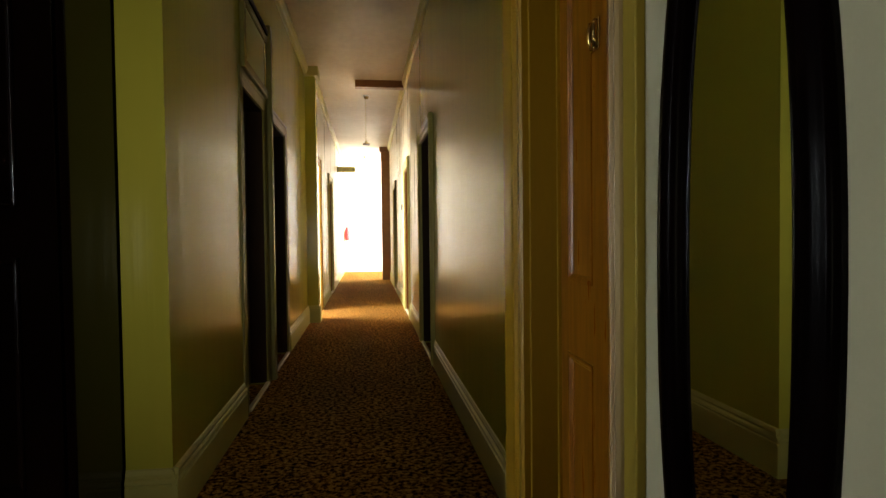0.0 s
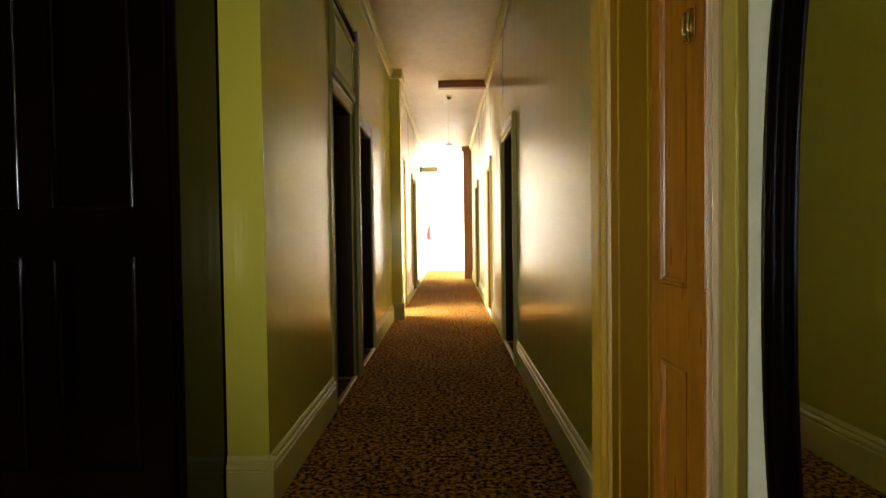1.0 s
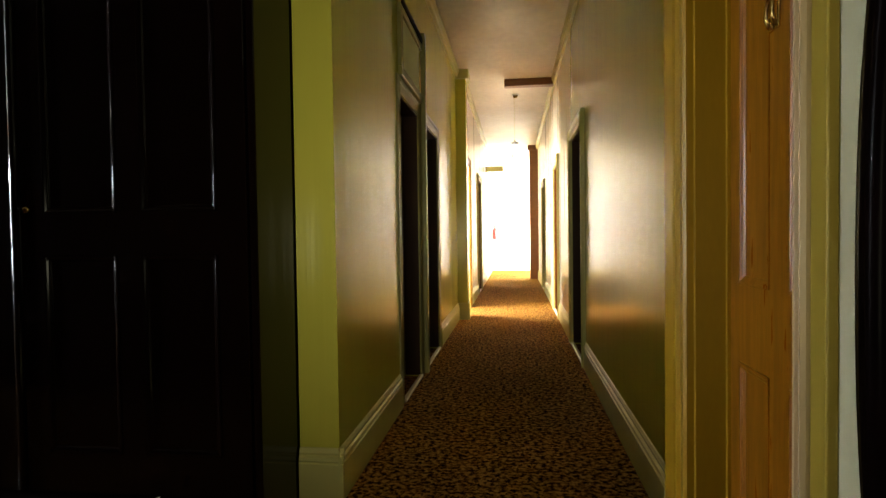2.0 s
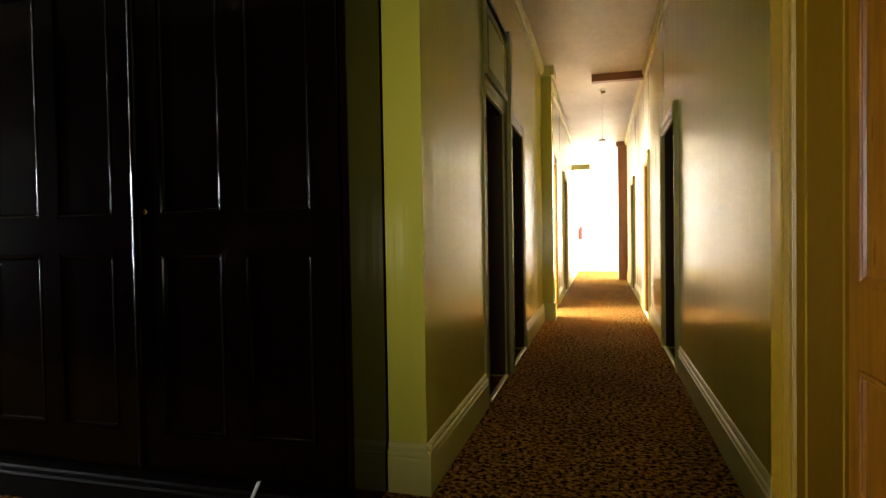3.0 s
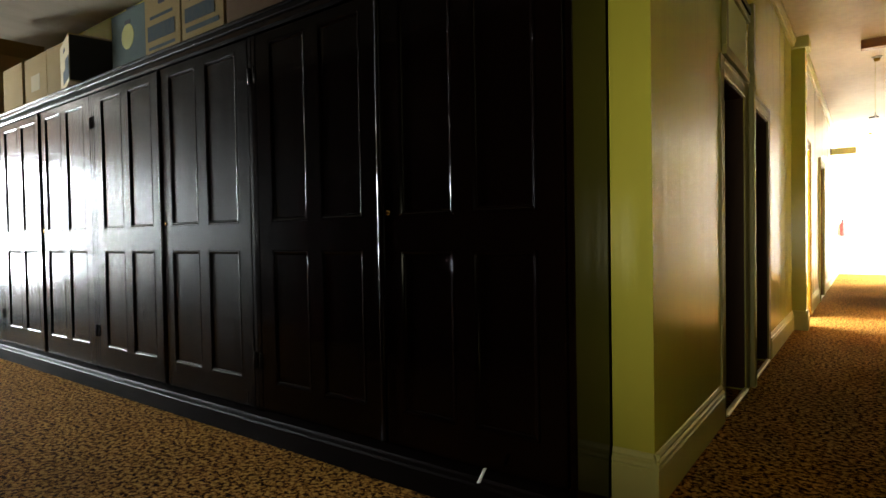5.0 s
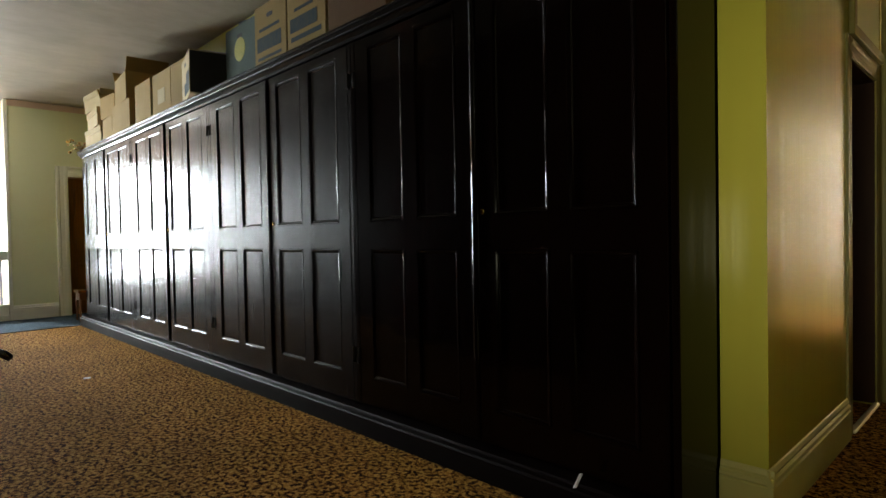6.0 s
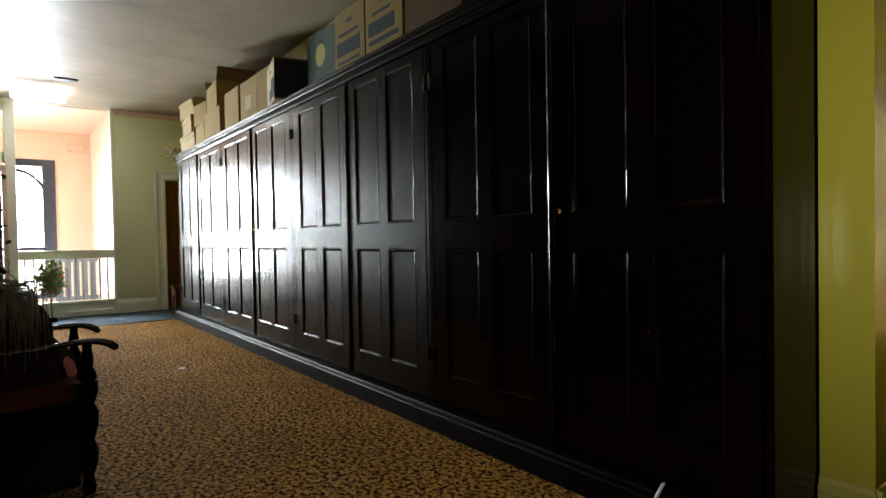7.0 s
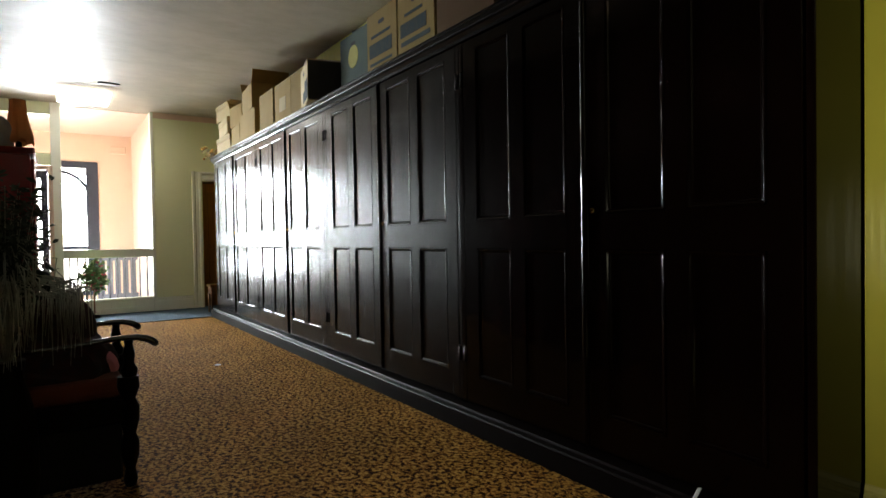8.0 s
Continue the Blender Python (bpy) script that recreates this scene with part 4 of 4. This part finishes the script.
for ya, yb, za, zb in ((Y0, Y0 + 0.17, ZB, ZT), (Y1 - 0.2, Y1, ZB, ZT), (Y0 + 0.17, Y1 - 0.2, 2.54, ZT), (Y0 + 0.17, Y1 - 0.2, ZB, ZB + 0.06), (Y0, Y0 + 0.1, 0.12, ZB), (Y1 - 0.2, Y1, 0.12, ZB), (Y0 + 0.1, Y1 - 0.2, 0.12, 0.2)):
    bx(fb, -13.06, -12.98, ya, yb, za, zb, 0.004)
part("window_frame", fb, M_GREYFRAME, aw)
gb = bmesh.new()
bx(gb, -13.03, -13.01, Y0 + 0.17, Y1 - 0.2, 1.5, 1.52)
bx(gb, -13.03, -13.01, Y0 + 0.17, Y1 - 0.2, 1.97, 1.985)
bx(gb, -13.03, -13.01, yc - 0.012, yc + 0.012, ZB + 0.06, 2.48)
part("glazing_bar", gb, M_GREYFRAME, aw)
pn = part("pane", box(-13.025, -13.02, Y0 + 0.17, Y1 - 0.2, ZB + 0.06, 2.54), M_GLASS, aw, "clear glass pane")
pn.visible_shadow = False
vb = thing("wall_vent", (-13.0, 1.06, 2.84), "peach painted vent box on the stair-hall wall", "vent")
part("cover", box(-13.0, -12.97, 0.93, 1.2, 2.84, 2.98, 0.006), M_PEACH, vb)

# ceiling lamp and grille near the landing
cl = thing("ceiling_light", (-9.55, 0.37, 3.2), "square ceiling light with a glowing diffuser", "lamp")
part("frame", box(-9.8, -9.3, 0.12, 0.62, 3.175, 3.199), M_TRIM_WHITE, cl)
part("diffuser", box(-9.86, -9.24, 0.06, 0.68, 3.1, 3.174, 0.02, 3), M_LAMP, cl, "glowing white diffuser")
gr = thing("ceiling_grille", (-8.84, 0.62, 3.2), "small grey grille on the ceiling", "vent")
part("frame", box(-8.9, -8.78, 0.5, 0.75, 3.185, 3.199, 0.004), M_GREYFRAME, gr)


# --- sitting corner ---
ch = thing("armchair", (-3.4, 0.05, 0), "black-lacquered open armchair with a rust seat and turned legs", "armchair")
for x in (-3.68, -3.05):
    part("arm", tube(bmesh.new(), [(x, -0.42, 0.665), (x, -0.2, 0.65), (x, 0.05, 0.66), (x, 0.16, 0.672), (x, 0.22, 0.675), (x, 0.27, 0.672), (x, 0.305, 0.663), (x, 0.33, 0.65), (x, 0.345, 0.636), (x, 0.35, 0.625)], [0.009, 0.01, 0.011, 0.012, 0.013, 0.014, 0.016, 0.017, 0.016, 0.01], 14), M_EBONY, ch)
    part("arm_post", lathe(bmesh.new(), [(0.03, 0.5), (0.036, 0.53), (0.02, 0.56), (0.026, 0.6), (0.018, 0.64), (0.02, 0.665)], (x, 0.235, 0), 14), M_BLACKWOOD, ch)
    part("leg", lathe(bmesh.new(), [(0.022, 0), (0.03, 0.03), (0.02, 0.08), (0.038, 0.14), (0.04, 0.2), (0.026, 0.24), (0.042, 0.3), (0.044, 0.36), (0.028, 0.4), (0.046, 0.45), (0.044, 0.5)], (x, 0.23, 0), 14), M_BLACKWOOD, ch)
    part("leg", tube(bmesh.new(), [(x, -0.44, 0), (x, -0.38, 0.3), (x, -0.38, 0.46), (x, -0.46, 1.0)], [0.022, 0.024, 0.026, 0.02], 8), M_BLACKWOOD, ch)
part("seat_rail", box(-3.69, -3.02, -0.4, 0.25, 0.3, 0.4, 0.008), M_BLACKWOOD, ch)
part("seat", box(-3.65, -3.06, -0.38, 0.22, 0.4, 0.49, 0.035, 3), M_RUST_SEAT, ch, "rust-red padded seat")
part("backrest", box(-3.66, -3.05, -0.5, -0.41, 0.45, 1.0, 0.03, 3), M_RUST_SEAT, ch)
# Added black block that fills in the shadow below the seat
part("under_seat_shade", box(-3.66, -3.04, -0.39, 0.2, 0.04, 0.3, 0.01), M_SEAT_SHADE, ch, "black block for the shade under the seat")

# cushion and throw heaped on the chair
def lump(x0, x1, prof, n, amp, seed):
    """A soft heap: a closed (y, z) outline carried along x, swelling in the middle."""
    fine = []
    m = len(prof)
    for i in range(m):
        p0, p1, p2, p3 = (Vector(prof[(i + k) % m]) for k in (-1, 0, 1, 2))
        for s in (0, 0.25, 0.5, 0.75):
            fine.append(tuple(0.5 * (2 * p1 + (p2 - p0) * s + (2 * p0 - 5 * p1 + 4 * p2 - p3) * s * s + (3 * p1 - p0 - 3 * p2 + p3) * s ** 3)))
    cz = min(p[1] for p in prof)
    prof = [(y, max(z, cz)) for y, z in fine]
    bm = bmesh.new()
    rows = []
    cy = sum(p[0] for p in prof) / len(prof)
    cz = min(p[1] for p in prof)
    for k in range(n + 1):
        f = k / n
        s = max(0.25, math.sin(math.pi * (0.06 + 0.88 * f))) ** 0.35
        row = []
        for y, z in prof:
            p = Vector((x0 + (x1 - x0) * f, cy + (y - cy) * s, cz + (z - cz) * s))
            d = noise.noise_vector(p * 6 + Vector((seed, 0, 0))) * amp + noise.noise_vector(p * 19 + Vector((0, seed, 0))) * amp * 0.4
            if z <= cz + 0.005:
                d.z = 0
            row.append(bm.verts.new(p + d))
        rows.append(row)
    m = len(prof)
    for a, b in zip(rows, rows[1:]):
        for i in range(m):
            bm.faces.new((a[i], a[(i + 1) % m], b[(i + 1) % m], b[i])).smooth = True
    bm.faces.new(rows[0][::-1])
    bm.faces.new(rows[-1])
    return bm


HEAP = [(-0.36, 0.485), (-0.35, 0.57), (-0.28, 0.66), (-0.2, 0.76), (-0.12, 0.85), (-0.05, 0.885), (0.01, 0.86), (0.06, 0.8), (0.1, 0.73), (0.14, 0.67), (0.18, 0.6), (0.19, 0.53), (0.14, 0.485)]
solo("throw_blanket", lump(-3.66, -3.14, HEAP, 44, 0.05, 4.0), M_TARTAN, (-3.4, -0.15, 0.485), "dark tartan throw heaped over the armchair", "blanket")
solo("tissue", lump(-3.36, -3.24, [(0.13, 0.488), (0.135, 0.55), (0.165, 0.6), (0.2, 0.56), (0.215, 0.488)], 12, 0.014, 9.0), M_PINK, (-3.26, 0.16, 0.487), "crumpled pink cloth on the chair seat", "cloth")

# red cabinet with a lamp
cb = thing("cabinet", (-4.75, -0.45, 0), "tall dark red lacquered cabinet against the wall", "cabinet")
part("body", box(-5.1, -4.42, -0.735, -0.14, 0.06, 1.655, 0.006), M_RED, cb)
part("top", box(-5.12, -4.4, -0.745, -0.115, 1.655, 1.695, 0.008, 2), M_RED, cb)
part("foot", box(-5.08, -4.44, -0.72, -0.16, 0.0, 0.06, 0.004), M_BLACKWOOD, cb)
part("door", box(-5.08, -4.77, -0.138, -0.122, 0.1, 1.63, 0.004), M_RED, cb)
part("door", box(-4.75, -4.44, -0.138, -0.122, 0.1, 1.63, 0.004), M_RED, cb)
lp = thing("table_lamp", (-4.58, -0.2, 1.695), "table lamp with a flared tan shade, unlit", "lamp")
part("base", lathe(bmesh.new(), [(0.042, 1.695), (0.045, 1.705), (0.018, 1.715), (0.012, 1.8)], (-4.58, -0.2, 0), 16), M_BLACKWOOD, lp)
sh = bmesh.new()
lathe(sh, [(0.106, 1.745), (0.104, 1.752), (0.098, 1.79), (0.087, 1.83), (0.072, 1.88), (0.061, 1.93), (0.056, 1.98), (0.055, 2.005), (0.058, 2.01)], (-4.58, -0.2, 0), 40)
for v in sh.verts:
    a = math.atan2(v.co.y + 0.2, v.co.x + 4.58)
    if v.co.z < 1.76:
        v.co.z += 0.016 * math.sin(6 * a)
    k = 0.76 + 0.03 * math.cos(12 * a)
    v.co.x, v.co.y = -4.58 + (v.co.x + 4.58) * k, -0.2 + (v.co.y + 0.2) * k
part("shade", sh, M_TERRACOTTA, lp, "flared tan shade with a scalloped rim")
solo("folded_cloth", lump(-4.66, -4.43, [(-0.45, 1.697), (-0.47, 1.78), (-0.44, 1.87), (-0.37, 1.915), (-0.29, 1.9), (-0.24, 1.84), (-0.235, 1.76), (-0.25, 1.697)], 16, 0.025, 2.0), M_GREYCLOTH, (-4.545, -0.35, 1.697), "grey folded cloth on the cabinet", "cloth")


# plants
def leafy(bm, spots, size, rng, n_side=5):
    for p in spots:
        s = size * rng.uniform(0.6, 1.3)
        m = Matrix.Translation(p) @ Euler((rng.uniform(-1, 1), rng.uniform(-1, 1), rng.uniform(0, 6.3))).to_matrix().to_4x4()
        pts = [(0, -s, 0), (s * 0.5, -s * 0.3, s * 0.12), (s * 0.4, s * 0.4, s * 0.1), (0, s, -s * 0.1), (-s * 0.4, s * 0.4, s * 0.1), (-s * 0.5, -s * 0.3, s * 0.12)]
        vs = [bm.verts.new(m @ Vector(q)) for q in pts]
        c = bm.verts.new(m @ Vector((0, 0, 0)))
        for k in range(6):
            bm.faces.new((vs[k], vs[(k + 1) % 6], c))


def plant_dark():
    rng = random.Random(11)
    base = Vector((-2.84, -0.2, 0))
    pl = thing("dried_arrangement", base, "tall dark arrangement of dried leaves and grey reeds", "plant")
    part("vase", lathe(bmesh.new(), [(0.07, 0), (0.085, 0.02), (0.1, 0.2), (0.095, 0.42), (0.055, 0.6), (0.065, 0.66)], base, 20), M_BLACKWOOD, pl, "dark floor vase")
    st, lv, rd = bmesh.new(), bmesh.new(), bmesh.new()
    spots = []
    for k in range(60):
        a, h = rng.uniform(0, math.tau), rng.uniform(0.9, 1.36)
        r = rng.uniform(0.02, 0.17)
        tip = base + Vector((math.cos(a) * r, math.sin(a) * r * 0.9, h))
        mid = base + Vector((math.cos(a) * r * 0.4, math.sin(a) * r * 0.4, 0.62 + (h - 0.62) * 0.5))
        tube(st, [base + Vector((0, 0, 0.6)), mid, tip], [0.003, 0.002, 0.0015], 4)
        for i in range(34):
            q = mid.lerp(tip, rng.uniform(0.0, 1.08)) + Vector((rng.gauss(0, 0.026), rng.gauss(0, 0.026), rng.gauss(0, 0.035)))
            spots.append(q)
    leafy(lv, spots, 0.018, rng)
    for k in range(80):
        a, r = rng.uniform(0, math.tau), rng.uniform(0.05, 0.2)
        p = base + Vector((math.cos(a) * 0.04, math.sin(a) * 0.04, rng.uniform(0.98, 1.16)))
        q = base + Vector((math.cos(a) * r, math.sin(a) * r, rng.uniform(0.9, 1.06)))
        e = q + Vector((rng.gauss(0, 0.016), rng.gauss(0, 0.016), -rng.uniform(0.14, 0.3)))
        tube(rd, [p, q, e], [0.0015, 0.003, 0.001], 3)
    # long strips drooping in tufts over the arm of the chair
    for tuft in range(7):
        ta, tr = rng.uniform(-1.2, 2.0), rng.uniform(0.12, 0.26)
        for k in range(11):
            a, r = ta + rng.gauss(0, 0.16), tr + rng.gauss(0, 0.02)
            p = base + Vector((0.03, 0.02, rng.uniform(0.9, 1.03)))
            q = base + Vector((math.cos(a) * r, math.sin(a) * r, rng.uniform(0.88, 0.97)))
            e = q + Vector((rng.gauss(0.008, 0.012), rng.gauss(0, 0.012), -rng.uniform(0.14, 0.27)))
            tube(rd, [p, q, e], [0.0015, 0.004, 0.0012], 3)
    tagged(part("stems", st, M_STRAW, pl), kind="stuff")
    tagged(part("leaves", lv, M_LEAF_DARK, pl, "dark dried leaves"), kind="stuff")
    tagged(part("reeds", rd, M_STRAW, pl, "hanging grey reeds"), kind="stuff")


plant_dark()


def topiary():
    rng = random.Random(5)
    b = Vector((-10.02, 0.46, 0.004))
    tp = thing("flower_stand", b, "small artificial rose tree on a thin stem", "plant")
    part("foot", lathe(bmesh.new(), [(0.07, 0), (0.075, 0.015), (0.06, 0.05), (0.02, 0.06)], b, 16), M_BLACKWOOD, tp)
    part("stem", tube(bmesh.new(), [b + Vector((0, 0, 0.05)), b + Vector((0.004, -0.006, 0.3)), b + Vector((0, 0, 0.6))], 0.009, 8), M_BROWN, tp)
    lv, fl = bmesh.new(), bmesh.new()
    spots = []
    for k in range(560):
        d = Vector((rng.gauss(0, 1), rng.gauss(0, 1), rng.gauss(0, 1))).normalized()
        spots.append(b + Vector((0, 0, 0.61)) + Vector((d.x * 0.19, d.y * 0.185, d.z * 0.24)) * rng.uniform(0.45, 1.12))
    leafy(lv, spots, 0.036, rng)
    for k in range(16):
        d = Vector((abs(rng.gauss(0, 1)), rng.gauss(0, 1), rng.gauss(0, 1))).normalized()
        p = b + Vector((0, 0, 0.63)) + Vector((d.x * 0.18, d.y * 0.18, d.z * 0.22))
        leafy(fl, [p + Vector((rng.gauss(0, 0.01), rng.gauss(0, 0.01), rng.gauss(0, 0.01))) for _ in range(9)], 0.022, rng)
    tagged(part("leaves", lv, M_LEAF, tp, "green and variegated silk leaves"), kind="stuff")
    tagged(part("roses", fl, M_ROSE, tp, "faded pink roses"), kind="stuff")


topiary()

so = thing("stool", (-9.55, 2.08, 0.004), "low brown stool beside the pine door", "stool")
part("seat", box(-9.68, -9.42, 1.95, 2.22, 0.4, 0.44, 0.012, 2), M_PINE, so)
part("apron", box(-9.66, -9.44, 1.97, 2.2, 0.3, 0.4, 0.004), M_BROWN, so)
for sx in (-9.65, -9.45):
    for sy in (1.98, 2.19):
        part("leg", tube(bmesh.new(), [(sx, sy, 0.004), (sx, sy, 0.31)], [0.012, 0.018], 8), M_BROWN, so)
scrap = bmesh.new()
lathe(scrap, [(0.03, 0.0), (0.026, 0.004)], (-5.48, 1.16, 0), 7, True)
solo("paper_scrap", scrap, M_WHITE_PAPER, (-5.48, 1.16, 0), "scrap of pale paper on the carpet", "paper")
